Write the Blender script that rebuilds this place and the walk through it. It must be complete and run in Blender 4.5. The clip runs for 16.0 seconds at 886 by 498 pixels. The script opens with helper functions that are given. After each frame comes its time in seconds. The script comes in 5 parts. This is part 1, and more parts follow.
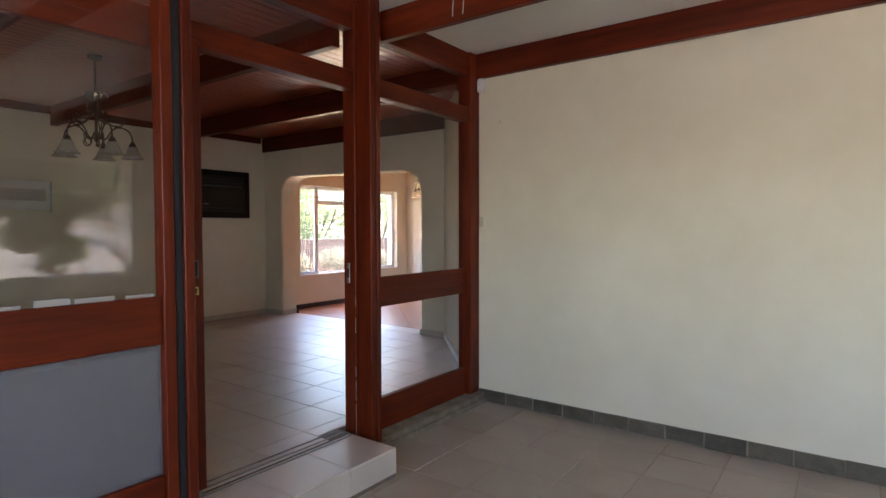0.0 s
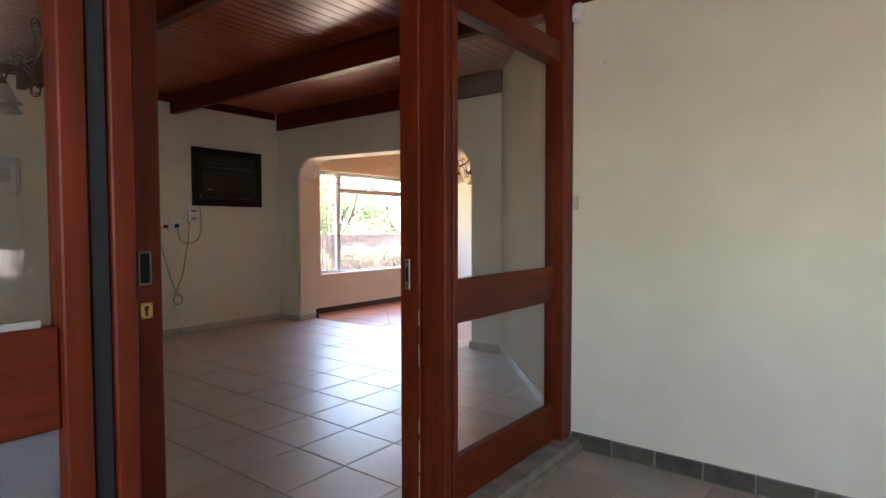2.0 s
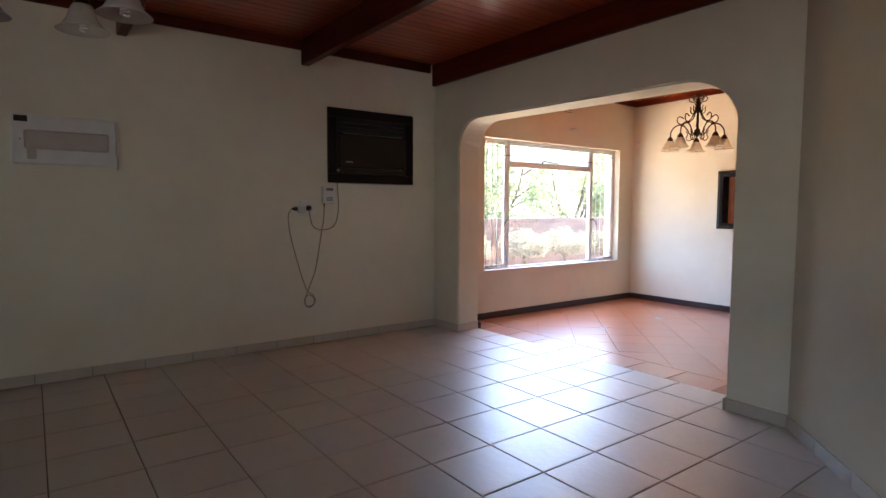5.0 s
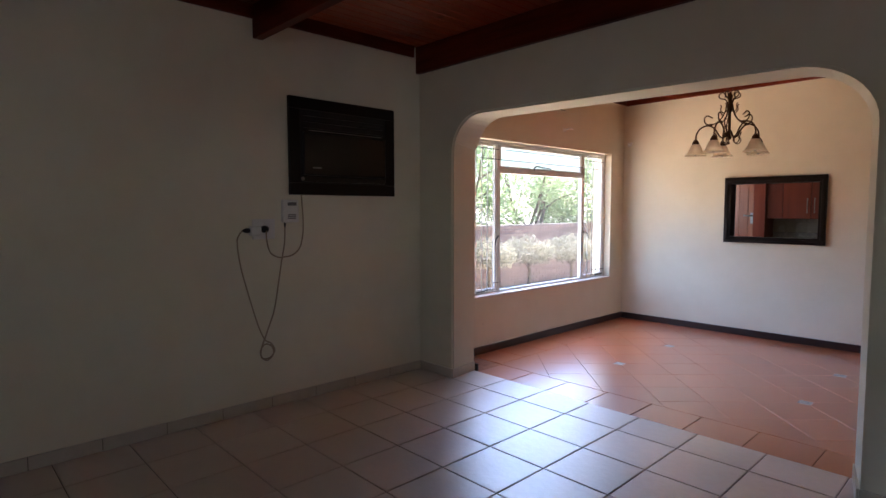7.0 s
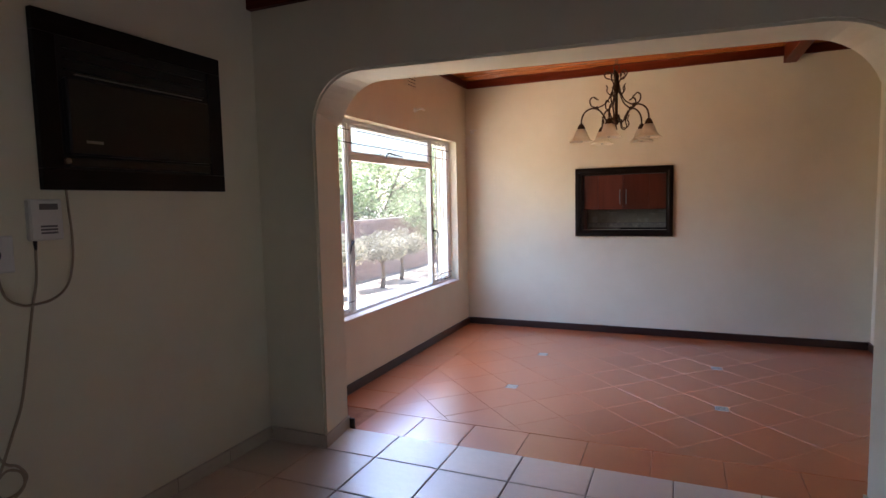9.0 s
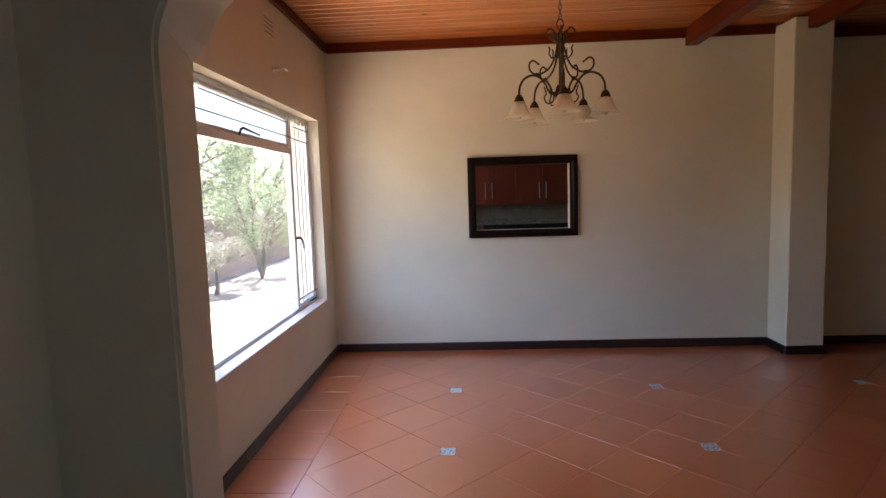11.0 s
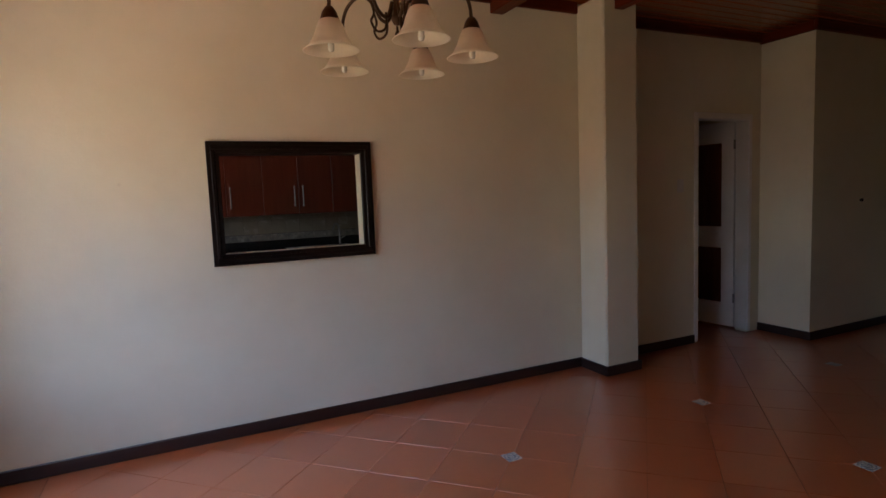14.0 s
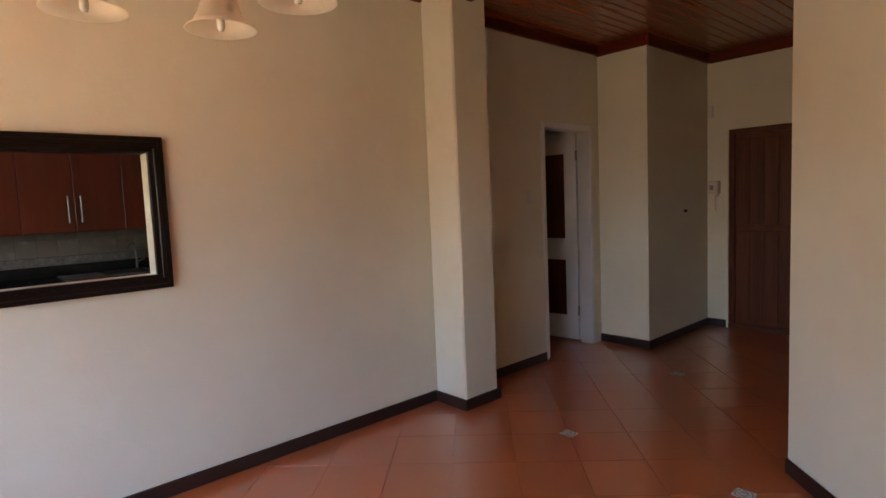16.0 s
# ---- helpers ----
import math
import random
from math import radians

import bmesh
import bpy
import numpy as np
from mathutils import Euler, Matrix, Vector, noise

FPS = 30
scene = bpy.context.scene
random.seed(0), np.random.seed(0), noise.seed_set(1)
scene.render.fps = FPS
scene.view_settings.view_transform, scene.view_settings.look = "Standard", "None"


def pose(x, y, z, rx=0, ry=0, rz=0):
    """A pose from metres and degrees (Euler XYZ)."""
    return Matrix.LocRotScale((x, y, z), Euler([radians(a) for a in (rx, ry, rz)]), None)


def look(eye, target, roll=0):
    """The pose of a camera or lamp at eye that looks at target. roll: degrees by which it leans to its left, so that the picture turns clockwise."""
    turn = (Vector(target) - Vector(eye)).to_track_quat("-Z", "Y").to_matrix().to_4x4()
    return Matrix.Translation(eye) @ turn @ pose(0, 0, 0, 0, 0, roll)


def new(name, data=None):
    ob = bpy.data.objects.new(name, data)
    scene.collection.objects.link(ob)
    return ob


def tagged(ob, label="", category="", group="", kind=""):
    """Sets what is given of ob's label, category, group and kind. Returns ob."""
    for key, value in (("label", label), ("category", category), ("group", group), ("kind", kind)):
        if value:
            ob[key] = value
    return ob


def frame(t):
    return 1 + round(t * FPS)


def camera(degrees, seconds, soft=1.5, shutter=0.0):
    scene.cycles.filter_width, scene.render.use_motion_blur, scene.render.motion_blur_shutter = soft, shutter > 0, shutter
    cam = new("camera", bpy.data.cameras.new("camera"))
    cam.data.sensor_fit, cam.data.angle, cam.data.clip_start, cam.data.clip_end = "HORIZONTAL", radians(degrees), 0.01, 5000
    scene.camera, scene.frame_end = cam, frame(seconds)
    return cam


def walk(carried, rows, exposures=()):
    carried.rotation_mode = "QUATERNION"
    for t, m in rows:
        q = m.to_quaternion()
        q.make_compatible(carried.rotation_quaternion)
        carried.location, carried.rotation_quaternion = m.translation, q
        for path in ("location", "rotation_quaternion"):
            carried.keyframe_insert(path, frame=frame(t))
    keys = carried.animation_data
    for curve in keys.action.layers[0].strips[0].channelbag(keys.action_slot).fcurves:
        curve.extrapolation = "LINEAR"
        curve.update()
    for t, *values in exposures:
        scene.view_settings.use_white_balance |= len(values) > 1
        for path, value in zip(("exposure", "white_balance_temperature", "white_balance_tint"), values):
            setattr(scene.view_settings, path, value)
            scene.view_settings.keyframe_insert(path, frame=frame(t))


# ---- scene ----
cam = camera(77.0, 16.0)
PATH = [
    (0, (0.77, 0.434, 1.369), (-0.411, 2.047, 1.296), -0.1),
    (0.5, (0.501, 0.643, 1.347), (-0.694, 2.245, 1.273), -0.2),
    (1, (0.243, 0.835, 1.328), (-0.96, 2.431, 1.254), -0.1),
    (1.5, (-0.062, 1.06, 1.303), (-1.272, 2.651, 1.231), -0.1),
    (2, (-0.375, 1.27, 1.276), (-1.595, 2.853, 1.196), -0.1),
    (2.5, (-0.665, 1.469, 1.255), (-1.904, 3.036, 1.167), 0.0),
    (3, (-0.929, 1.667, 1.23), (-2.246, 3.169, 1.131), 0.2),
    (3.5, (-1.184, 1.848, 1.220), (-2.618, 3.238, 1.105), -0.0),
    (4, (-1.45, 2.091, 1.227), (-2.967, 3.388, 1.099), -0.0),
    (4.5, (-1.692, 2.273, 1.266), (-3.274, 3.489, 1.125), 0.2),
    (4.7, (-1.784, 2.361, 1.272), (-3.389, 3.546, 1.129), 0.2),
    (6.8, (-3.041, 2.741, 1.429), (-4.55, 4.046, 1.289), 0.0),
    (7, (-3.171, 2.777, 1.427), (-4.619, 4.149, 1.286), -0.1),
    (7.5, (-3.515, 2.881, 1.424), (-4.815, 4.393, 1.279), -0.4),
    (8, (-3.837, 2.98, 1.438), (-4.98, 4.615, 1.291), -0.7),
    (8.5, (-4.189, 3.137, 1.448), (-5.155, 4.882, 1.292), -1.0),
    (11, (-5.594, 4.426, 1.464), (-5.698, 6.414, 1.267), -1.8),
    (11.5, (-5.699, 4.745, 1.434), (-5.653, 6.735, 1.238), -1.9),
    (12, (-5.775, 5.041, 1.429), (-5.573, 7.021, 1.231), -2.0),
    (12.5, (-5.839, 5.315, 1.417), (-5.45, 7.267, 1.219), -2.1),
    (13, (-5.823, 5.572, 1.4), (-5.267, 7.483, 1.203), -2.3),
    (13.5, (-5.785, 5.802, 1.392), (-5.1, 7.672, 1.207), -2.4),
    (14, (-5.781, 6.039, 1.412), (-4.936, 7.841, 1.223), -2.3),
    (14.5, (-5.706, 6.207, 1.401), (-4.713, 7.933, 1.215), -2.5),
    (15, (-5.612, 6.371, 1.4), (-4.494, 8.019, 1.218), -2.4),
    (15.5, (-5.542, 6.494, 1.412), (-4.32, 8.067, 1.235), -2.4),
    (16, (-5.462, 6.62, 1.419), (-4.129, 8.101, 1.246), -2.4),
]
EXPOSURES = [(0, 3.73, 6460, 18.5), (2.5, 3.98, 6310, 17), (4, 4.08, 6200, 17.5), (4.5, 4.0, 6180, 17), (7, 3.2, 5970, 18), (8.5, 3.1, 6020, 18), (11, 2.9, 6120, 17), (12, 2.52, 6070, 17), (12.5, 2.25, 6070, 18), (14, 2.55, 6320, 18), (15.5, 3.36, 6500, 17), (16, 3.55, 6560, 18)]
walk(cam, [(t, look(eye, target, roll)) for t, eye, target, roll in PATH], EXPOSURES)


# ---- light ----
SUN_EL, SUN_AZ = 64, -18
world = bpy.data.worlds.new("sky")
scene.world = world
world.use_nodes = True
wn = world.node_tree.nodes
sky = wn.new("ShaderNodeTexSky")
sky.sky_type = "NISHITA"
sky.sun_disc = False
sky.sun_elevation, sky.sun_rotation = radians(SUN_EL), radians(SUN_AZ)
wn["Background"].inputs["Strength"].default_value = 0.15
world.node_tree.links.new(sky.outputs[0], wn["Background"].inputs["Color"])
sun = new("sun", bpy.data.lights.new("sun", "SUN"))
sun.data.energy, sun.data.angle, sun.data.color = 5.0, radians(0.5), (1.0, 0.95, 0.87)
_el, _az = radians(SUN_EL), radians(SUN_AZ)
sun.matrix_world = look((math.sin(_az) * math.cos(_el) * 30, math.cos(_az) * math.cos(_el) * 30, math.sin(_el) * 30), (0, 0, 0))


def window_light(name, eye, target, w, h, power, colour, spread=180):
    lamp = new(name, bpy.data.lights.new(name, "AREA"))
    lamp.data.shape, lamp.data.size, lamp.data.size_y = "RECTANGLE", w, h
    lamp.data.energy, lamp.data.color, lamp.data.spread = power, colour, radians(spread)
    lamp.matrix_world = look(eye, target)
    return lamp


SKYBLUE, BOUNCE, SKYLIGHT = (0.46, 0.68, 1.0), (1.0, 0.73, 0.30), (0.97, 0.98, 1.0)
window_light("sky_dining_window", (-6.70, 8.03, 1.34), (-5.2, 8.03, -0.75), 2.45, 1.45, 2.9, SKYBLUE, 118)
window_light("bounce_dining_window", (-6.69, 8.03, 1.34), (-4.8, 8.03, 3.0), 2.45, 1.45, 1.9, BOUNCE, 118)
window_light("sky_sunroom_window", (1.3, -1.46, 1.6), (0.9, 3, 1.0), 3.4, 1.4, 3.7, SKYLIGHT)
window_light("sky_kitchen_window", (-6.88, 11.3, 1.5), (-4, 11.6, 1.0), 1.1, 0.9, 0.4, SKYLIGHT)


# ---- materials ----
def nodes_of(name, rough=0.6, metal=0.0):
    m = bpy.data.materials.new(name)
    m.use_nodes = True
    nt = m.node_tree
    b = nt.nodes["Principled BSDF"]
    b.inputs["Roughness"].default_value, b.inputs["Metallic"].default_value = rough, metal
    return m, nt, b


def coords(nt, scale=(1, 1, 1), rot=(0, 0, 0)):
    tc, mp = nt.nodes.new("ShaderNodeTexCoord"), nt.nodes.new("ShaderNodeMapping")
    mp.inputs["Scale"].default_value, mp.inputs["Rotation"].default_value = scale, rot
    nt.links.new(tc.outputs["Object"], mp.inputs["Vector"])
    return mp.outputs[0]


def noise_tex(nt, vec, scale, detail=4.0, rough=0.55):
    n = nt.nodes.new("ShaderNodeTexNoise")
    n.inputs["Scale"].default_value, n.inputs["Detail"].default_value, n.inputs["Roughness"].default_value = scale, detail, rough
    nt.links.new(vec, n.inputs["Vector"])
    return n.outputs[0]


def ramp(nt, fac, stops):
    r = nt.nodes.new("ShaderNodeValToRGB")
    while len(r.color_ramp.elements) < len(stops):
        r.color_ramp.elements.new(0.5)
    for e, (p, c) in zip(r.color_ramp.elements, stops):
        e.position, e.color = p, (*c, 1)
    nt.links.new(fac, r.inputs[0])
    return r.outputs[0]


def mix(nt, fac, a, b, mode="MIX"):
    n = nt.nodes.new("ShaderNodeMix")
    n.data_type, n.blend_type = "RGBA", mode
    for sock, v in ((n.inputs[0], fac), (n.inputs[6], a), (n.inputs[7], b)):
        if isinstance(v, (int, float)):
            sock.default_value = v
        elif isinstance(v, tuple):
            sock.default_value = (*v, 1)
        else:
            nt.links.new(v, sock)
    return n.outputs[2]


def bump(nt, b, height, strength, dist=0.01):
    n = nt.nodes.new("ShaderNodeBump")
    n.inputs["Strength"].default_value, n.inputs["Distance"].default_value = strength, dist
    nt.links.new(height, n.inputs["Height"])
    nt.links.new(n.outputs[0], b.inputs["Normal"])


def object_random(nt):
    return nt.nodes.new("ShaderNodeObjectInfo").outputs["Random"]


def shifted(nt, v):
    """Coordinates moved by a random step for each object, so that no two pieces look alike."""
    off, comb, mul = nt.nodes.new("ShaderNodeVectorMath"), nt.nodes.new("ShaderNodeCombineXYZ"), nt.nodes.new("ShaderNodeMath")
    off.operation = "ADD"
    mul.operation, mul.inputs[1].default_value = "MULTIPLY", 37.0
    nt.links.new(object_random(nt), mul.inputs[0])
    for k in range(3):
        nt.links.new(mul.outputs[0], comb.inputs[k])
    nt.links.new(v, off.inputs[0]), nt.links.new(comb.outputs[0], off.inputs[1])
    return off.outputs[0]


def mottled(name, dark, light, scale=6.0, rough=0.6, metal=0.0, fine=90.0, relief=0.15, dist=0.003, gloss_var=0.1, random=0.0, coat=0.0):
    """A surface with broad stains and fine grain."""
    m, nt, b = nodes_of(name, rough, metal)
    v = shifted(nt, coords(nt))
    big, small = noise_tex(nt, v, scale, 5), noise_tex(nt, v, fine, 3)
    col = ramp(nt, big, [(0.3, dark), (0.7, light)])
    col = mix(nt, 0.25, col, ramp(nt, small, [(0.35, dark), (0.65, light)]))
    if random:
        col = mix(nt, random, col, ramp(nt, object_random(nt), [(0.0, dark), (1.0, light)]))
    nt.links.new(col, b.inputs["Base Color"])
    r = nt.nodes.new("ShaderNodeMapRange")
    r.inputs["To Min"].default_value, r.inputs["To Max"].default_value = rough - gloss_var, rough + gloss_var
    nt.links.new(big, r.inputs["Value"])
    nt.links.new(r.outputs[0], b.inputs["Roughness"])
    b.inputs["Coat Weight"].default_value, b.inputs["Coat Roughness"].default_value = coat, 0.16
    if relief:
        bump(nt, b, small, relief, dist)
    return m


def wood(name, dark, mid, light, axis="x", rough=0.3, coat=0.3, random=0.5, scale=1.0, island=False, spec=0.5, knots=False, blotch=0.0):
    """Varnished timber with grain along one axis."""
    m, nt, b = nodes_of(name, rough)
    s = {"x": (0.6, 9, 9), "y": (9, 0.6, 9), "z": (9, 9, 0.6)}[axis]
    v = coords(nt, tuple(k * scale for k in s))
    off = nt.nodes.new("ShaderNodeVectorMath")
    off.operation = "ADD"
    comb = nt.nodes.new("ShaderNodeCombineXYZ")
    mul = nt.nodes.new("ShaderNodeMath")
    mul.operation, mul.inputs[1].default_value = "MULTIPLY", 37.0
    pick = nt.nodes.new("ShaderNodeNewGeometry").outputs["Random Per Island"] if island else object_random(nt)
    nt.links.new(pick, mul.inputs[0])
    for k in range(3):
        nt.links.new(mul.outputs[0], comb.inputs[k])
    nt.links.new(v, off.inputs[0]), nt.links.new(comb.outputs[0], off.inputs[1])
    g = noise_tex(nt, off.outputs[0], 1.6, 6, 0.6)
    f = noise_tex(nt, off.outputs[0], 7.0, 3, 0.6)
    col = ramp(nt, g, [(0.25, dark), (0.5, mid), (0.8, light)])
    col = mix(nt, 0.2, col, ramp(nt, f, [(0.3, dark), (0.7, light)]))
    if random:
        col = mix(nt, random * 0.5, col, ramp(nt, pick, [(0.0, dark), (1.0, light)]))
    if blotch:
        patch = ramp(nt, noise_tex(nt, coords(nt, {"x": (0.5, 2, 2), "y": (2, 0.5, 2), "z": (2, 2, 0.5)}[axis]), 1.7, 4, 0.65), [(0.38, (blotch,) * 3), (0.62, (0, 0, 0))])
        col = mix(nt, patch, col, dark)
    if knots:
        vor = nt.nodes.new("ShaderNodeTexVoronoi")
        vor.inputs["Scale"].default_value = 2.6
        wide = coords(nt, {"x": (0.75, 1, 1), "y": (1, 0.75, 1), "z": (1, 1, 0.75)}[axis])
        nt.links.new(wide, vor.inputs["Vector"])
        spot = ramp(nt, vor.outputs["Distance"], [(0.035, (1, 1, 1)), (0.075, (0, 0, 0))])
        col = mix(nt, spot, col, dark)
    nt.links.new(col, b.inputs["Base Color"])
    b.inputs["Coat Weight"].default_value, b.inputs["Coat Roughness"].default_value = coat, 0.25
    b.inputs["Specular IOR Level"].default_value = spec
    bump(nt, b, f, 0.12, 0.002)
    return m


def plain(name, colour, rough=0.5, metal=0.0):
    return mottled(name, tuple(c * 0.86 for c in colour), colour, 9, rough, metal, 120, 0.05, 0.001, 0.06)


def glass(name, tint=(1, 1, 1), rough=0.0):
    """Thin flat pane: clear, with the mirror gloss of glass."""
    m, nt, b = nodes_of(name, rough)
    clear, shine, mixer = nt.nodes.new("ShaderNodeBsdfTransparent"), nt.nodes.new("ShaderNodeBsdfGlossy"), nt.nodes.new("ShaderNodeMixShader")
    fres, out = nt.nodes.new("ShaderNodeLayerWeight"), [n for n in nt.nodes if n.type == "OUTPUT_MATERIAL"][0]
    clear.inputs[0].default_value = (*tint, 1)
    shine.inputs["Roughness"].default_value = rough
    fres.inputs["Blend"].default_value = 0.5
    power, lift = nt.nodes.new("ShaderNodeMath"), nt.nodes.new("ShaderNodeMapRange")
    power.operation, power.inputs[1].default_value = "POWER", 5.0
    lift.inputs["To Min"].default_value = 0.03
    nt.links.new(fres.outputs["Facing"], power.inputs[0])
    nt.links.new(power.outputs[0], lift.inputs["Value"])
    nt.links.new(lift.outputs[0], mixer.inputs[0])
    nt.links.new(clear.outputs[0], mixer.inputs[1]), nt.links.new(shine.outputs[0], mixer.inputs[2])
    nt.links.new(mixer.outputs[0], out.inputs["Surface"])
    return m



def plaster(name, dark, light):
    """Hand-floated painted plaster: broad hollows, brush marks, faint stains."""
    m, nt, b = nodes_of(name, 0.72)
    v = coords(nt)
    big, mid_, small = noise_tex(nt, v, 0.9, 4), noise_tex(nt, v, 5.0, 5, 0.65), noise_tex(nt, v, 70, 3)
    col = ramp(nt, big, [(0.35, dark), (0.65, light)])
    col = mix(nt, 0.25, col, ramp(nt, mid_, [(0.35, dark), (0.65, light)]))
    vor = nt.nodes.new("ShaderNodeTexVoronoi")
    vor.inputs["Scale"].default_value = 1.3
    nt.links.new(v, vor.inputs["Vector"])
    mark = ramp(nt, vor.outputs["Distance"], [(0.010, (0.35, 0.35, 0.35)), (0.022, (0, 0, 0))])
    col = mix(nt, mark, col, (0.30, 0.25, 0.19))
    nt.links.new(col, b.inputs["Base Color"])
    a, c = nt.nodes.new("ShaderNodeMath"), nt.nodes.new("ShaderNodeMath")
    a.operation, a.inputs[1].default_value = "MULTIPLY", 6.0
    c.operation = "ADD"
    nt.links.new(mid_, a.inputs[0])
    nt.links.new(a.outputs[0], c.inputs[0]), nt.links.new(small, c.inputs[1])
    bump(nt, b, c.outputs[0], 0.16, 0.003)
    return m


PLASTER = plaster("cream_plaster", (0.65, 0.595, 0.45), (0.73, 0.68, 0.53))
CEIL_WHITE = mottled("white_ceiling_board", (0.72, 0.70, 0.64), (0.78, 0.76, 0.70), 2, 0.8, 0, 80, 0.05)
RED_X = wood("red_stained_timber_x", (0.036, 0.0052, 0.0022), (0.120, 0.0155, 0.0040), (0.225, 0.033, 0.0078), "x", 0.42, 0.0, 0.3, spec=0.2, blotch=0.4)
RED_Y = wood("red_stained_timber_y", (0.036, 0.0052, 0.0022), (0.120, 0.0155, 0.0040), (0.225, 0.033, 0.0078), "y", 0.42, 0.0, 0.3, spec=0.2, blotch=0.4)
RED_Z = wood("red_stained_timber_z", (0.036, 0.0052, 0.0022), (0.120, 0.0155, 0.0040), (0.225, 0.033, 0.0078), "z", 0.42, 0.0, 0.3, spec=0.2, blotch=0.4)
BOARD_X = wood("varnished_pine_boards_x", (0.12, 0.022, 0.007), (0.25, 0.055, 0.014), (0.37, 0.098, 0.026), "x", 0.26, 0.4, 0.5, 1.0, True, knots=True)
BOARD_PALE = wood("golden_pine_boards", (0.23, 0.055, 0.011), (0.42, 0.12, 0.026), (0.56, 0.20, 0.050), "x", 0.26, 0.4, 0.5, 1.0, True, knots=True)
BOARD_Y = wood("varnished_pine_boards_y", (0.18, 0.024, 0.0065), (0.32, 0.048, 0.012), (0.44, 0.088, 0.022), "y", 0.32, 0.2, 0.5, 1.0, True, knots=True)
DARKWOOD = wood("dark_stained_wood", (0.004, 0.002, 0.0015), (0.008, 0.004, 0.003), (0.015, 0.008, 0.006), "x", 0.38, 0.0, 0.3, spec=0.25)
DARKWOOD_Z = wood("dark_stained_wood_z", (0.004, 0.002, 0.0015), (0.008, 0.004, 0.003), (0.015, 0.008, 0.006), "z", 0.38, 0.0, 0.3, spec=0.25)
TILE = mottled("beige_floor_tile", (0.50, 0.425, 0.375), (0.66, 0.575, 0.515), 2.6, 0.44, 0, 22, 0.45, 0.004, 0.14, 0.4, 0.9)
PATIO_TILE = mottled("dusty_beige_tile", (0.30, 0.24, 0.195), (0.43, 0.36, 0.30), 1.6, 0.45, 0, 60, 0.15, 0.003, 0.1, 0.2)
GROUT = mottled("dark_grout", (0.13, 0.105, 0.09), (0.22, 0.18, 0.155), 12, 0.9)
TERRA = mottled("terracotta_tile", (0.385, 0.092, 0.025), (0.48, 0.125, 0.036), 2.0, 0.32, 0, 50, 0.10, 0.002, 0.05, 0.45, 0.6)
TERRA_GROUT = mottled("terracotta_grout", (0.22, 0.075, 0.034), (0.40, 0.17, 0.095), 12, 0.85)
BASE_TILE = mottled("beige_skirting_tile", (0.42, 0.36, 0.28), (0.52, 0.46, 0.37), 8, 0.35, 0, 70, 0.1, 0.002, 0.08, 0.4)
SLATE = mottled("grey_slate_skirting", (0.028, 0.026, 0.017), (0.15, 0.125, 0.085), 11, 0.7, 0, 60, 0.5, 0.005, 0.1, 0.45)
WHITE_PAINT = mottled("white_gloss_paint", (0.70, 0.68, 0.65), (0.80, 0.78, 0.76), 3, 0.35, 0, 70, 0.05)
CONCRETE = mottled("grey_concrete", (0.13, 0.11, 0.083), (0.29, 0.25, 0.20), 9, 0.85, 0, 70, 0.5, 0.004)
PAVING = mottled("pale_concrete_paving", (0.58, 0.50, 0.39), (0.72, 0.63, 0.50), 1.2, 0.85, 0, 30, 0.3, 0.005)
GROUND = mottled("dry_leafy_ground", (0.13, 0.11, 0.09), (0.27, 0.235, 0.19), 2, 0.95, 0, 20, 0.6, 0.02)
BRICK = mottled("face_brick", (0.14, 0.085, 0.065), (0.25, 0.17, 0.135), 5, 0.85, 0, 40, 0.4, 0.004, 0.05, 0.6)
MORTAR = mottled("mortar", (0.09, 0.075, 0.062), (0.15, 0.13, 0.11), 20, 0.9)
STEEL_WHITE = plain("white_steel_window", (0.84, 0.83, 0.80), 0.4)
# white bar paint with the shade of the room side mixed into its colour
BAR_SHADED = plain("shaded_white_bar_paint", (0.66, 0.64, 0.61), 0.5)
IRON = plain("black_iron", (0.015, 0.013, 0.012), 0.5, 0.3)
BRONZE = mottled("aged_bronze", (0.035, 0.020, 0.012), (0.085, 0.05, 0.03), 20, 0.45, 0.7, 120, 0.1)
CHROME = plain("brushed_steel", (0.34, 0.33, 0.31), 0.4, 0.95)
WORN_STEEL = plain("worn_dull_steel", (0.20, 0.185, 0.165), 0.5, 0.85)
RECESS = plain("dark_recess", (0.006, 0.005, 0.005), 0.8)
BRASS = plain("brass", (0.55, 0.36, 0.10), 0.35, 0.9)
BLACK = plain("black_plastic", (0.007, 0.007, 0.008), 0.4)
DARKPLASTIC = plain("brown_black_plastic", (0.010, 0.006, 0.005), 0.3)
WHITEPLASTIC = plain("white_plastic", (0.72, 0.70, 0.66), 0.4)
CREAMPLASTIC = plain("cream_plastic", (0.55, 0.48, 0.38), 0.45)
CORD = plain("beige_cable", (0.36, 0.28, 0.19), 0.5)
PANE = glass("window_glass")


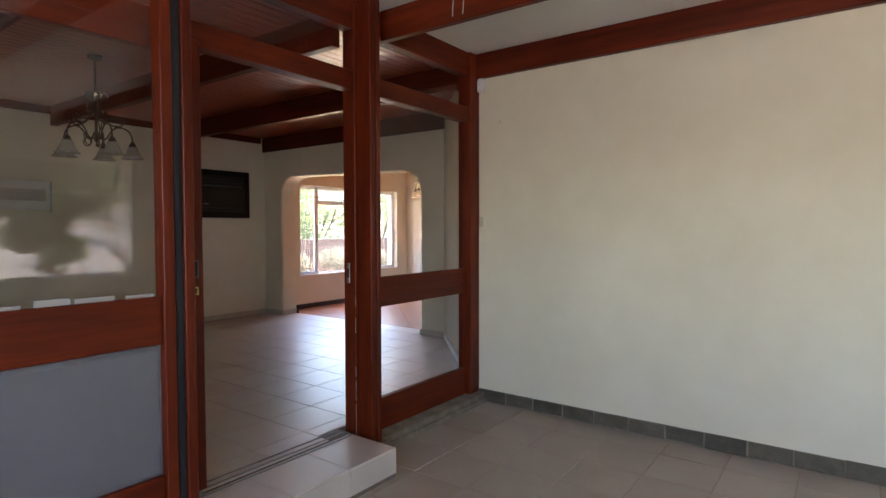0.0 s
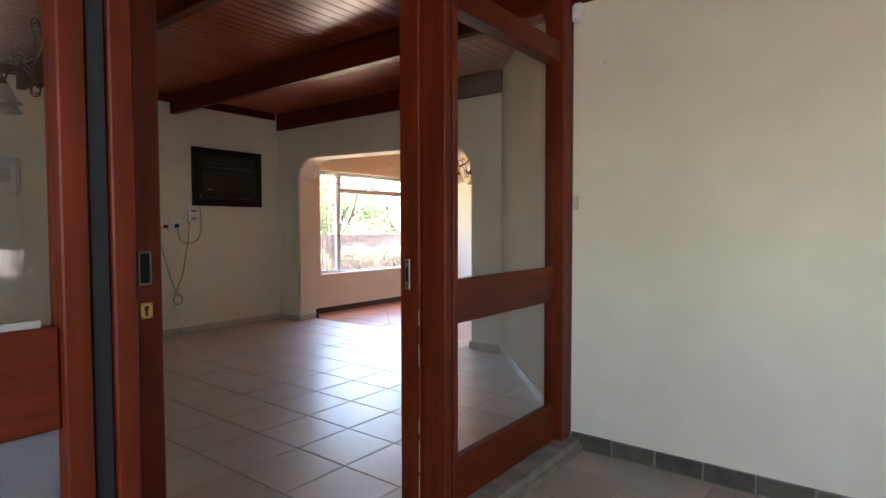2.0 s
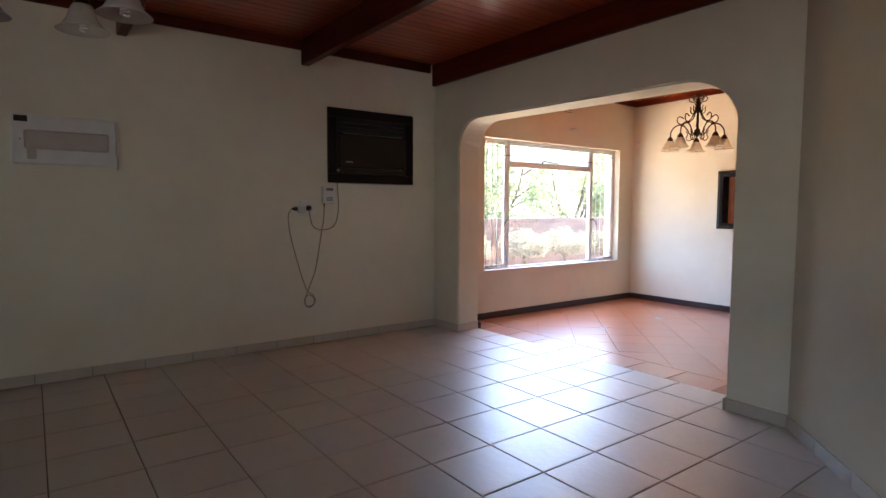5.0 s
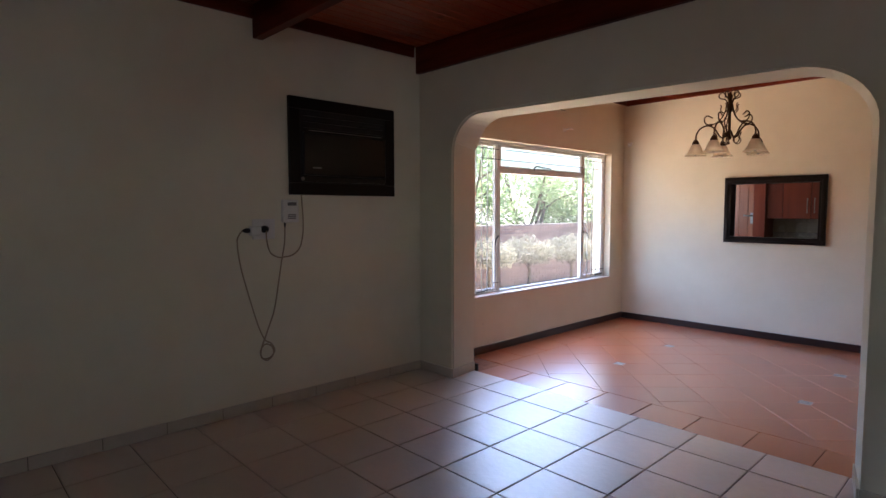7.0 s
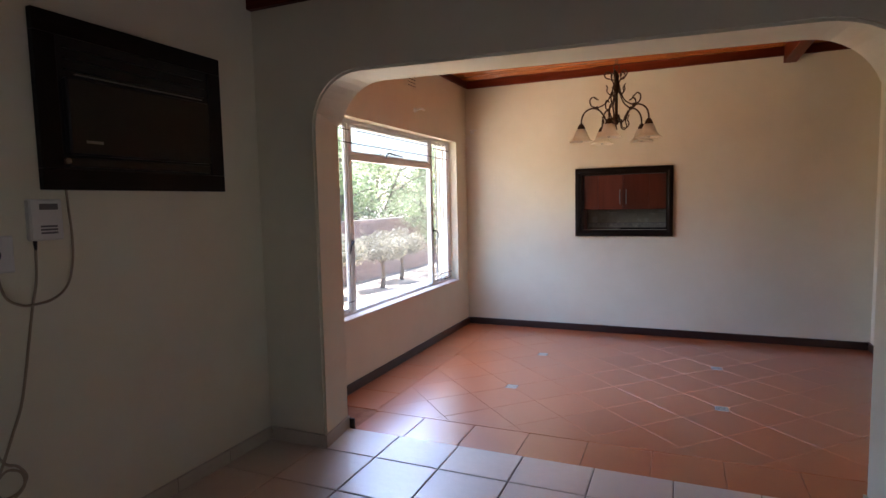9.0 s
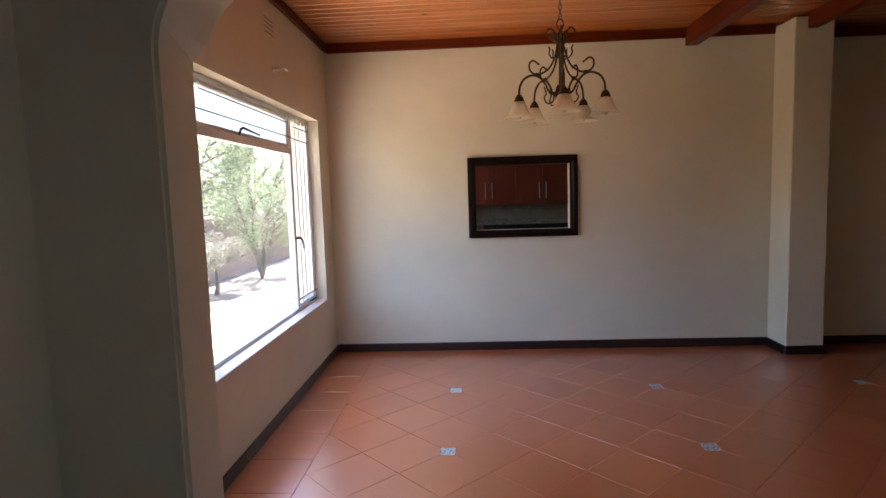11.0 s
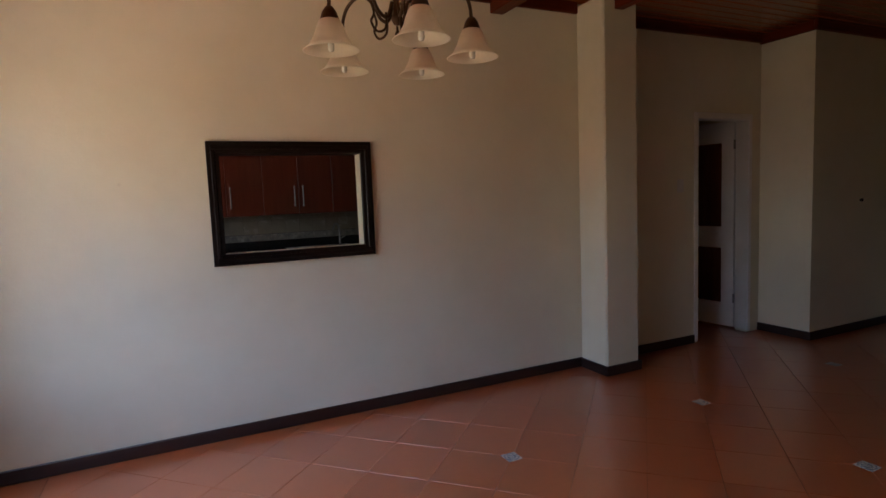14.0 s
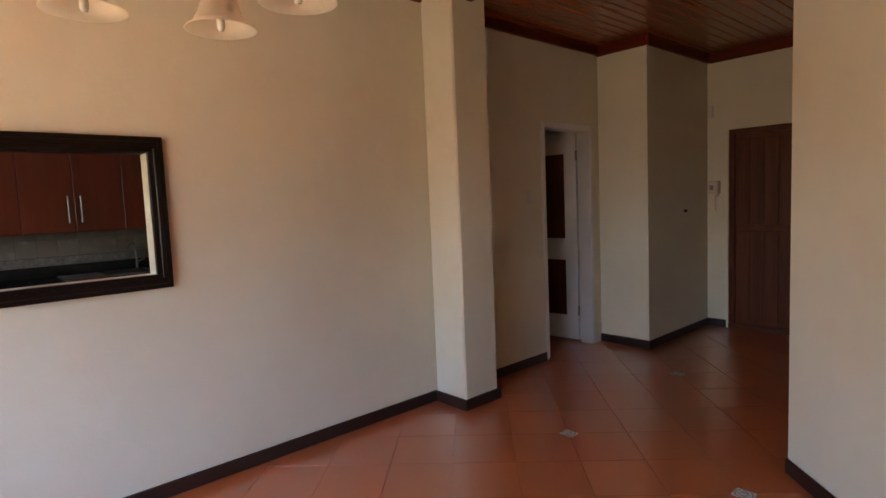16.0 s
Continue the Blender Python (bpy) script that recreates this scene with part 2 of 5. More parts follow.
def dusty(name, amount, film_kind="ShaderNodeBsdfTranslucent", tone=(0.85, 0.84, 0.80), patchy=0.4):
    """Clear glass under a thin film of dust that catches the daylight behind it."""
    m = glass(name)
    nt = m.node_tree
    out = [n for n in nt.nodes if n.type == "OUTPUT_MATERIAL"][0]
    clear = out.inputs["Surface"].links[0].from_node
    film, k = nt.nodes.new(film_kind), nt.nodes.new("ShaderNodeMixShader")
    film.inputs[0].default_value = (*tone, 1)
    spread = nt.nodes.new("ShaderNodeMapRange")
    spread.inputs["To Min"].default_value, spread.inputs["To Max"].default_value = amount * (1 - patchy), amount * (1 + patchy)
    nt.links.new(noise_tex(nt, coords(nt), 3.5, 5), spread.inputs["Value"])
    nt.links.new(spread.outputs[0], k.inputs[0])
    nt.links.new(clear.outputs[0], k.inputs[1]), nt.links.new(film.outputs[0], k.inputs[2])
    nt.links.new(k.outputs[0], out.inputs["Surface"])
    return m


DUSTY_PANE = dusty("dusty_window_glass", 0.013)
FILMED_PANE = dusty("filmed_door_glass", 0.6, "ShaderNodeBsdfDiffuse", (0.18, 0.178, 0.185), 0.08)
OBSCURE, _, _b = nodes_of("obscured_glass", 0.3)
_b.inputs["Transmission Weight"].default_value, _b.inputs["Base Color"].default_value = 1.0, (0.98, 0.99, 1.0, 1)
FROST = mottled("alabaster_glass", (0.62, 0.56, 0.46), (0.82, 0.77, 0.67), 14, 0.35, 0, 60, 0.05)
CABINET = wood("red_cherry_cabinet", (0.12, 0.018, 0.008), (0.19, 0.032, 0.013), (0.25, 0.05, 0.02), "z", 0.3, 0.3)
for _m, _v, _c, _r in ((TILE, 1.0, 1.8, 0.32), (TERRA, 0.7, 1.8, 0.24)):
    _b = _m.node_tree.nodes["Principled BSDF"]
    _b.inputs["Specular IOR Level"].default_value, _b.inputs["Coat Weight"].default_value = _v, 1.0
    _b.inputs["Coat IOR"].default_value, _b.inputs["Coat Roughness"].default_value = _c, _r
RIBBED = mottled("ribbed_clouded_glass", (0.66, 0.63, 0.57), (0.78, 0.75, 0.69), 20, 0.22, 0, 60, 0.05)
RIBBED.node_tree.nodes["Principled BSDF"].inputs["Transmission Weight"].default_value = 0.3



def let_through(m, share, colour, clear=0.0):
    """Part of the light passes through thin frosted glass, and part straight through clear glass."""
    nt = m.node_tree
    out = nt.nodes["Material Output"]
    t, k = nt.nodes.new("ShaderNodeBsdfTranslucent"), nt.nodes.new("ShaderNodeMixShader")
    t.inputs[0].default_value, k.inputs[0].default_value = (*colour, 1), share
    nt.links.new(nt.nodes["Principled BSDF"].outputs[0], k.inputs[1]), nt.links.new(t.outputs[0], k.inputs[2])
    nt.links.new(k.outputs[0], out.inputs[0])
    if clear:
        see, j = nt.nodes.new("ShaderNodeBsdfTransparent"), nt.nodes.new("ShaderNodeMixShader")
        j.inputs[0].default_value = clear
        nt.links.new(k.outputs[0], j.inputs[1]), nt.links.new(see.outputs[0], j.inputs[2])
        nt.links.new(j.outputs[0], out.inputs[0])


let_through(FROST, 0.55, (0.90, 0.84, 0.72))
let_through(RIBBED, 0.35, (0.9, 0.87, 0.8), 0.38)
BARK = mottled("bark", (0.06, 0.045, 0.03), (0.14, 0.11, 0.08), 20, 0.9, 0, 60, 0.6, 0.01)



ALU = plain("dull_aluminium", (0.30, 0.30, 0.30), 0.4, 0.8)
DARKWOOD_Y = wood("dark_stained_wood_y", (0.004, 0.002, 0.0015), (0.008, 0.004, 0.003), (0.015, 0.008, 0.006), "y", 0.38, 0.0, 0.3, spec=0.25)
DARKBASE = wood("dark_brown_skirting", (0.012, 0.006, 0.006), (0.022, 0.011, 0.010), (0.034, 0.018, 0.016), "x", 0.35, 0.2, 0.3)
DOORWOOD = wood("dark_red_door_timber", (0.055, 0.013, 0.005), (0.110, 0.029, 0.010), (0.17, 0.050, 0.018), "z", 0.45, 0.0, 0.3, spec=0.25)
PINE_Z = wood("warm_door_timber", (0.18, 0.05, 0.02), (0.30, 0.095, 0.04), (0.40, 0.14, 0.06), "z", 0.35, 0.2, 0.4)
PATIO_GROUT = mottled("dusty_grout", (0.30, 0.245, 0.20), (0.39, 0.33, 0.28), 12, 0.9)
STEP_TILE = mottled("pale_step_tile", (0.50, 0.45, 0.39), (0.62, 0.57, 0.50), 5, 0.35, 0, 60, 0.1, 0.002, 0.08, 0.3)
SPLASH_TILE = mottled("glazed_splashback_tile", (0.27, 0.235, 0.18), (0.36, 0.315, 0.25), 8, 0.25, 0, 70, 0.05)
BORDER_TILE = mottled("painted_border_tile", (0.16, 0.155, 0.16), (0.42, 0.38, 0.32), 17, 0.25, 0, 70, 0.05)
SILLTILE = mottled("pale_sill_tile", (0.60, 0.47, 0.40), (0.72, 0.60, 0.53), 7, 0.4, 0, 70, 0.1)
BARGREY = plain("weathered_dark_bar", (0.10, 0.09, 0.085), 0.5)
GREYLABEL = plain("grey_print", (0.16, 0.15, 0.15), 0.5)
GREYCOVER = plain("beige_cover", (0.50, 0.43, 0.38), 0.35)
BLACKSTONE = mottled("black_granite", (0.006, 0.006, 0.007), (0.03, 0.03, 0.032), 120, 0.12, 0, 300, 0.0)
BULB = plain("opal_bulb", (0.66, 0.64, 0.60), 0.2)


def leaf(name, dark, light):
    """Thin leaves that let some light through."""
    m, nt, b = nodes_of(name, 0.55)
    v = coords(nt)
    r = nt.nodes.new("ShaderNodeNewGeometry").outputs["Random Per Island"]
    col = mix(nt, 0.5, ramp(nt, r, [(0.0, dark), (1.0, light)]), ramp(nt, noise_tex(nt, v, 2.5), [(0.35, dark), (0.65, light)]))
    nt.links.new(col, b.inputs["Base Color"])
    t, k = nt.nodes.new("ShaderNodeBsdfTranslucent"), nt.nodes.new("ShaderNodeMixShader")
    k.inputs[0].default_value = 0.4
    nt.links.new(col, t.inputs[0])
    nt.links.new(b.outputs[0], k.inputs[1]), nt.links.new(t.outputs[0], k.inputs[2])
    nt.links.new(k.outputs[0], nt.nodes["Material Output"].inputs[0])
    return m


LEAF = leaf("leaf", (0.09, 0.12, 0.055), (0.22, 0.28, 0.14))
LEAF_DARK = leaf("dark_leaf", (0.05, 0.085, 0.025), (0.12, 0.18, 0.06))
LEAF_LIGHT = leaf("light_leaf", (0.14, 0.20, 0.09), (0.32, 0.40, 0.20))
SHRUB = leaf("pale_shrub_leaf", (0.09, 0.088, 0.06), (0.27, 0.26, 0.19))


def island_brick():
    m, nt, b = nodes_of("face_brick_rows", 0.85)
    r = nt.nodes.new("ShaderNodeNewGeometry").outputs["Random Per Island"]
    col = ramp(nt, r, [(0.0, (0.13, 0.075, 0.055)), (0.6, (0.20, 0.125, 0.095)), (1.0, (0.27, 0.185, 0.145))])
    v = coords(nt)
    col = mix(nt, 0.35, col, ramp(nt, noise_tex(nt, v, 30), [(0.35, (0.12, 0.075, 0.055)), (0.65, (0.25, 0.17, 0.13))]))
    nt.links.new(col, b.inputs["Base Color"])
    bump(nt, b, noise_tex(nt, v, 60), 0.4, 0.004)
    return m


def patterned():
    """White glazed tile with a small blue-grey rosette."""
    m, nt, b = nodes_of("patterned_inset", 0.25)
    v = coords(nt, (1, 1, 1))
    w = nt.nodes.new("ShaderNodeTexVoronoi")
    w.feature = "DISTANCE_TO_EDGE"
    w.inputs["Scale"].default_value = 55
    nt.links.new(v, w.inputs["Vector"])
    g = nt.nodes.new("ShaderNodeTexWave")
    g.wave_type, g.rings_direction = "RINGS", "SPHERICAL"
    g.inputs["Scale"].default_value, g.inputs["Distortion"].default_value = 16, 1.5
    nt.links.new(v, g.inputs["Vector"])
    a = ramp(nt, w.outputs["Distance"], [(0.08, (0.16, 0.20, 0.26)), (0.2, (0.70, 0.68, 0.63))])
    c = ramp(nt, g.outputs[0], [(0.35, (0.22, 0.26, 0.30)), (0.55, (0.72, 0.70, 0.65))])
    nt.links.new(mix(nt, 0.5, a, c), b.inputs["Base Color"])
    return m


# near-black that paints the shade in the gaps of the screen
GAP_BLACK = plain("gap_shade_black", (0.008, 0.009, 0.012), 0.6)
PUTTY = plain("pale_putty", (0.34, 0.32, 0.29), 0.7)
BRICK_ISLAND = island_brick()
PATTERN = patterned()


# ---- mesh helpers ----
def box(bm, x0, x1, y0, y1, z0, z1, bevel=0.0):
    m = Matrix.LocRotScale(((x0 + x1) / 2, (y0 + y1) / 2, (z0 + z1) / 2), None, (abs(x1 - x0), abs(y1 - y0), abs(z1 - z0)))
    vs = bmesh.ops.create_cube(bm, size=1, matrix=m)["verts"]
    if bevel:
        es = list({e for v in vs for e in v.link_edges})
        bmesh.ops.bevel(bm, geom=es, offset=bevel, segments=1, affect="EDGES")
    return bm


def boxes(*rows, bevel=0.0):
    bm = bmesh.new()
    for r in rows:
        box(bm, *r, bevel=bevel)
    return bm


def prism(points, depth):
    """A flat outline in the xz plane, pulled along y."""
    bm = bmesh.new()
    f = bm.faces.new([bm.verts.new((x, 0, z)) for x, z in points])
    out = bmesh.ops.extrude_face_region(bm, geom=[f])
    bmesh.ops.translate(bm, vec=(0, depth, 0), verts=[v for v in out["geom"] if isinstance(v, bmesh.types.BMVert)])
    bmesh.ops.recalc_face_normals(bm, faces=bm.faces)
    return bm


def slab(points, z0, z1):
    """A plan outline raised from z0 to z1."""
    bm = bmesh.new()
    f = bm.faces.new([bm.verts.new((x, y, z0)) for x, y in points])
    out = bmesh.ops.extrude_face_region(bm, geom=[f])
    bmesh.ops.translate(bm, vec=(0, 0, z1 - z0), verts=[v for v in out["geom"] if isinstance(v, bmesh.types.BMVert)])
    bmesh.ops.recalc_face_normals(bm, faces=bm.faces)
    return bm


def tube(bm, pts, radius, sides=8):
    """A round bar through a row of points; radius may be a row too."""
    pts = [Vector(p) for p in pts]
    n = len(pts)
    rad = radius if isinstance(radius, (list, tuple)) else [radius] * n
    rings, side = [], None
    for i, p in enumerate(pts):
        d = (pts[min(i + 1, n - 1)] - pts[max(i - 1, 0)]).normalized()
        if side is None:
            side = d.orthogonal().normalized()
        side = (side - d * side.dot(d)).normalized()
        up = d.cross(side)
        rings.append([bm.verts.new(p + rad[i] * (math.cos(a) * side + math.sin(a) * up)) for a in (2 * math.pi * k / sides for k in range(sides))])
    for r0, r1 in zip(rings, rings[1:]):
        for k in range(sides):
            bm.faces.new((r0[k], r0[(k + 1) % sides], r1[(k + 1) % sides], r1[k]))
    bm.faces.new(rings[0][::-1]), bm.faces.new(rings[-1])
    return bm


def lathe(bm, profile, centre=(0, 0, 0), sides=20, closed=False):
    """A turned body: rows of (radius, height)."""
    c = Vector(centre)
    rings = [[bm.verts.new(c + Vector((r * math.cos(a), r * math.sin(a), z))) for a in (2 * math.pi * k / sides for k in range(sides))] for r, z in profile]
    for r0, r1 in zip(rings, rings[1:]):
        for k in range(sides):
            bm.faces.new((r0[k], r0[(k + 1) % sides], r1[(k + 1) % sides], r1[k]))
    if closed:
        bm.faces.new(rings[0][::-1]), bm.faces.new(rings[-1])
    bmesh.ops.recalc_face_normals(bm, faces=bm.faces)
    return bm


def mesh_of(name, bm, material, smooth=False):
    me = bpy.data.meshes.new(name)
    bm.to_mesh(me)
    bm.free()
    me.materials.append(material)
    if smooth:
        me.polygons.foreach_set("use_smooth", [True] * len(me.polygons))
    return me


def part(name, bm, material, parent=None, label="", smooth=False):
    ob = new(name, mesh_of(name, bm, material, smooth))
    ob.parent = parent
    return tagged(ob, label)


def structure(name, bm, material, label, category, smooth=False):
    return tagged(part(name, bm, material, None, "", smooth), label, category, "", "structure")


def thing(name, label, category, at=(0, 0, 0), group=""):
    ob = new(name)
    ob.location = at
    return tagged(ob, label, category, group)



def tile_data(w, d, h, bev, material, name="tile"):
    """A flat piece with a chamfered top, its top at z 0."""
    a, b, c, e = w / 2, d / 2, w / 2 - bev, d / 2 - bev
    sq = lambda p, q, z: [(-p, -q, z), (p, -q, z), (p, q, z), (-p, q, z)]
    verts = sq(a, b, -h) + sq(a, b, -bev * 0.7) + sq(c, e, 0)
    faces = [(8, 9, 10, 11)] + [(k + o, (k + 1) % 4 + o, (k + 1) % 4 + 4 + o, k + 4 + o) for o in (0, 4) for k in range(4)]
    me = bpy.data.meshes.new(name)
    me.from_pydata(verts, [], faces)
    me.materials.append(material)
    return me


def lay(name, data, parent, m):
    ob = new(name, data)
    ob.parent = parent
    ob.matrix_basis = m
    return ob


def clip_poly(poly, axis, value, keep_above):
    """The part of a plan outline on one side of a line."""
    out = []
    for p, q in zip(poly, poly[1:] + poly[:1]):
        ip, iq = (p[axis] >= value) == keep_above, (q[axis] >= value) == keep_above
        if ip:
            out.append(p)
        if ip != iq:
            f = (value - p[axis]) / (q[axis] - p[axis])
            out.append((p[0] + f * (q[0] - p[0]), p[1] + f * (q[1] - p[1])))
    return out


# ---- plan ----
XW, YB = -6.90, 9.595          # garden-side wall, far wall
YA0, YA1 = 6.03, 6.335         # arch wall
XS = -2.0                      # glazed screen
YP = 4.67                     # sunroom side wall
ZP = -0.185                    # sunroom floor
CEIL = 2.82
OUT = 0.25
ZD = -0.015                     # dining floor
G = -0.30                      # garden level

# walls
wy0, wy1, wz0, wz1 = 6.74, 9.28, 0.553, 2.128
structure("wall_west", boxes((XW - OUT, XW, -1.5, wy0, G, 3.1), (XW - OUT, XW, wy1, 10.7, G, 3.1), (XW - OUT, XW, wy0, wy1, G, wz0), (XW - OUT, XW, wy0, wy1, wz1, 3.1), (XW - OUT, XW, 10.7, 11.9, G, 0.95), (XW - OUT, XW, 10.7, 11.9, 2.0, 3.1), (XW - OUT, XW, 11.9, 12.7, G, 3.1)), PLASTER, "cream painted plaster wall with a window opening", "wall")
hx0, hx1, hz0, hz1 = -5.552, -4.686, 1.113, 1.715
dx0, dx1, dz1 = -1.575, -0.905, 2.02
structure("wall_north", boxes((XW, hx0, YB, YB + 0.12, G, 3.1), (hx1, dx0, YB, YB + 0.12, G, 3.1), (hx0, hx1, YB, YB + 0.12, G, hz0), (hx0, hx1, YB, YB + 0.12, hz1, 3.1), (dx0, dx1, YB, YB + 0.12, dz1, 3.1), (dx1, -0.735, YB, YB + 0.12, G, 3.1)), PLASTER, "cream painted plaster wall with a serving hatch and a doorway", "wall")
structure("wall_hall_north", boxes((-0.735, 0.76, 9.10, YB + 0.12, G, 3.1)), PLASTER, "cream painted plaster wall projecting into the hall", "wall")
structure("wall_hall_east", boxes((0.52, 0.76, 8.89, 9.098, G, 3.1), (0.52, 0.76, 7.98, 8.89, 2.01, 3.1), (0.52, 0.76, 7.3, 7.98, G, 3.1)), PLASTER, "cream painted plaster wall round the front door", "wall")
bm = bmesh.new()
box(bm, -2.905, -2.58, 9.29, YB - 0.001, -0.05, 2.82, bevel=0.012)
structure("pillar", bm, PLASTER, "cream plastered pillar against the wall", "pillar")

# arch
xl, xr, zt, rad = -6.485, -3.748, 2.164, 0.30
arch = [(XW, -0.1), (xl, -0.1), (xl, zt - rad)]
arch += [(xl + rad - rad * math.cos(a), zt - rad + rad * math.sin(a)) for a in (math.pi / 2 * k / 10 for k in range(1, 11))]
arch += [(xr - rad + rad * math.sin(a), zt - rad + rad * math.cos(a)) for a in (math.pi / 2 * k / 10 for k in range(0, 11))]
arch += [(xr, -0.1), (-3.31, -0.1), (-3.31, 3.1), (XW, 3.1)]
bm = prism(arch, YA1 - YA0)
bmesh.ops.translate(bm, vec=(0, YA0, 0), verts=bm.verts)
for v in bm.verts:
    if 1.0 < v.co.z < 2.5:
        v.co.z += 0.026 - 0.058 * (v.co.x - xl) / (xr - xl)
    if v.co.y > 6.2 and XW + 0.1 < v.co.x < xl + 0.01:
        v.co.x -= 0.045
curved = [e for e in bm.edges if all(xl - 0.01 < v.co.x < xr + 0.01 and v.co.z < zt + 0.05 for v in e.verts) and abs(e.verts[0].co.y - e.verts[1].co.y) < 0.01 and e.verts[0].co.z + e.verts[1].co.z > 0]
bmesh.ops.bevel(bm, geom=curved, offset=0.014, segments=2, affect="EDGES")
for v in bm.verts:          # the right jamb splays towards the living room
    if v.co.y < YA0 + 0.05 and xr - 0.35 < v.co.x < xr + 0.02:
        v.co.x += 0.07 * (v.co.x - xr + 0.35) / 0.35
structure("wall_arch", bm, PLASTER, "cream plastered wall with a wide round-cornered archway", "wall")
structure("wall_slanted", slab([(-3.309, YA0), (-2.05, YP - 0.004), (-2.05, YP), (4.25, YP), (4.25, 7.3), (0.52, 7.3), (0.52, 7.49), (-2.41, 7.49), (-3.565, YA1), (-3.309, YA1)], G, 3.1), PLASTER, "cream plastered walls set at a slant", "wall")
so = [(-0.45, 3.05)]
sx = [XW - OUT, -0.45, 3.05, 4.25]
structure("wall_south", boxes(*[(sx[k], sx[k + 1], -1.75, -1.5, G, 3.1) for k in (0, 2)], *[(a, b, -1.75, -1.5, z0, z1) for a, b in so for z0, z1 in ((G, 0.88), (2.32, 3.1))]), PLASTER, "plain cream wall with a window", "wall")
ey0, ey1, ez0, ez1 = -0.6, 4.32, 0.72, 2.30
structure("wall_east", boxes((4.0, 4.25, -1.5, ey0, G, 3.1), (4.0, 4.25, ey1, YP, G, 3.1), (4.0, 4.25, ey0, ey1, G, ez0), (4.0, 4.25, ey0, ey1, ez1, 3.1)), PLASTER, "cream wall with a wide window opening", "wall")
structure("wall_kitchen", boxes((XW, -1.8, 12.45, 12.7, G, 3.1), (-1.95, -1.8, YB + 0.12, 12.45, G, 3.1), (0.45, 0.6, YB + 0.12, 12.45, G, 3.1), (-1.8, 0.6, 12.45, 12.7, G, 3.1)), PLASTER, "plain walls of the kitchen and passage", "wall")

# floors
floor_living = structure("floor_living", boxes((XW, -1.93, -1.5, 3.06, G, -0.007), (XW, -2.05, 3.06, 6.325, G, -0.007)), GROUT, "beige ceramic floor tiles with dark grout", "floor")
floor_dining = structure("floor_dining", boxes((XW, 0.52, 6.325, YB, G, ZD - 0.006), (XW, 0.6, YB, 12.7, G, ZD - 0.006)), TERRA_GROUT, "polished terracotta floor tiles laid diagonally", "floor")
floor_sunroom = structure("floor_sunroom", boxes((-1.93, 4.0, -1.5, YP, G, ZP - 0.005)), PATIO_GROUT, "dusty beige floor tiles", "floor")


# ceilings
def boarded(x0, x1, y0, y1, z, along, width=0.095):
    """Tongue and groove boards with chamfered joints."""
    bm = bmesh.new()
    lo, hi = (y0, y1) if along == "x" else (x0, x1)
    n = int((hi - lo) / width)
    w = (hi - lo) / n
    for k in range(n):
        a, b = lo + k * w, lo + (k + 1) * w
        row = (a, a + 0.006, b - 0.006, b)
        zz = (z + 0.006, z, z, z + 0.006)
        for i in range(3):
            p, q = row[i], row[i + 1]
            if along == "x":
                c = [(x0, p, zz[i]), (x0, q, zz[i + 1]), (x1, q, zz[i + 1]), (x1, p, zz[i])]
            else:
                c = [(p, y0, zz[i]), (p, y1, zz[i]), (q, y1, zz[i + 1]), (q, y0, zz[i + 1])]
            bm.faces.new([bm.verts.new(v) for v in c])
    box(bm, x0, x1, y0, y1, z + 0.012, z + 0.05)
    return bm


structure("ceiling_living", boarded(XW - 0.1, XS + 0.04, -1.5, YA0, CEIL, "y"), BOARD_Y, "varnished tongue and groove pine ceiling", "ceiling")
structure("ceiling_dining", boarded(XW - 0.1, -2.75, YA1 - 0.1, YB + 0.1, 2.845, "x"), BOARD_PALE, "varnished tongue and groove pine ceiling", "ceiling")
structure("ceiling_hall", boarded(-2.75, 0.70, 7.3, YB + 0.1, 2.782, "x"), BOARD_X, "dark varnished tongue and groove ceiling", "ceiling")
structure("ceiling_sunroom", boxes((XS + 0.04, 4.25, -1.5, YP, 2.90, 3.05)), CEIL_WHITE, "white board ceiling between beams", "ceiling")
structure("ceiling_kitchen", boxes((XW, 0.6, YB + 0.12, 12.7, 2.6, 2.65)), CEIL_WHITE, "plain white ceiling", "ceiling")
structure("roof", boxes((-7.65, 4.9, -2.2, 13.2, 3.12, 3.3)), CONCRETE, "flat roof with overhanging eaves", "roof")


# beams
def beam(x0, x1, y0, y1, z0, z1, mat):
    return tagged(part("ceiling_beam", boxes((x0, x1, y0, y1, z0, z1), bevel=0.005), mat), "red-stained timber ceiling beam", "beam", "ceiling beams", "structure")


for y in (-1.40, 0.07, 1.545, 3.015, 4.487, 5.955):
    beam(XW, XS - 0.06, y + 0.03, y + (0.075 if y > 5 else 0.103), 2.598, CEIL + 0.01, RED_X)
beam(-3.67, -3.56, YA1, YB, 2.695, 2.85, RED_Y)
beam(-2.80, -2.72, 7.2, 9.289, 2.72, 2.86, RED_Y)
for y in (0.4, 1.9, 3.39, YP - 0.06):
    beam(XS + 0.06, 4.0, y, y + 0.058, 2.692, 2.905, RED_X)


def cornice(row, mat):
    return tagged(part("cornice", boxes(row, bevel=0.006), mat), "red-stained timber cornice strip", "cornice", "cornices", "structure")


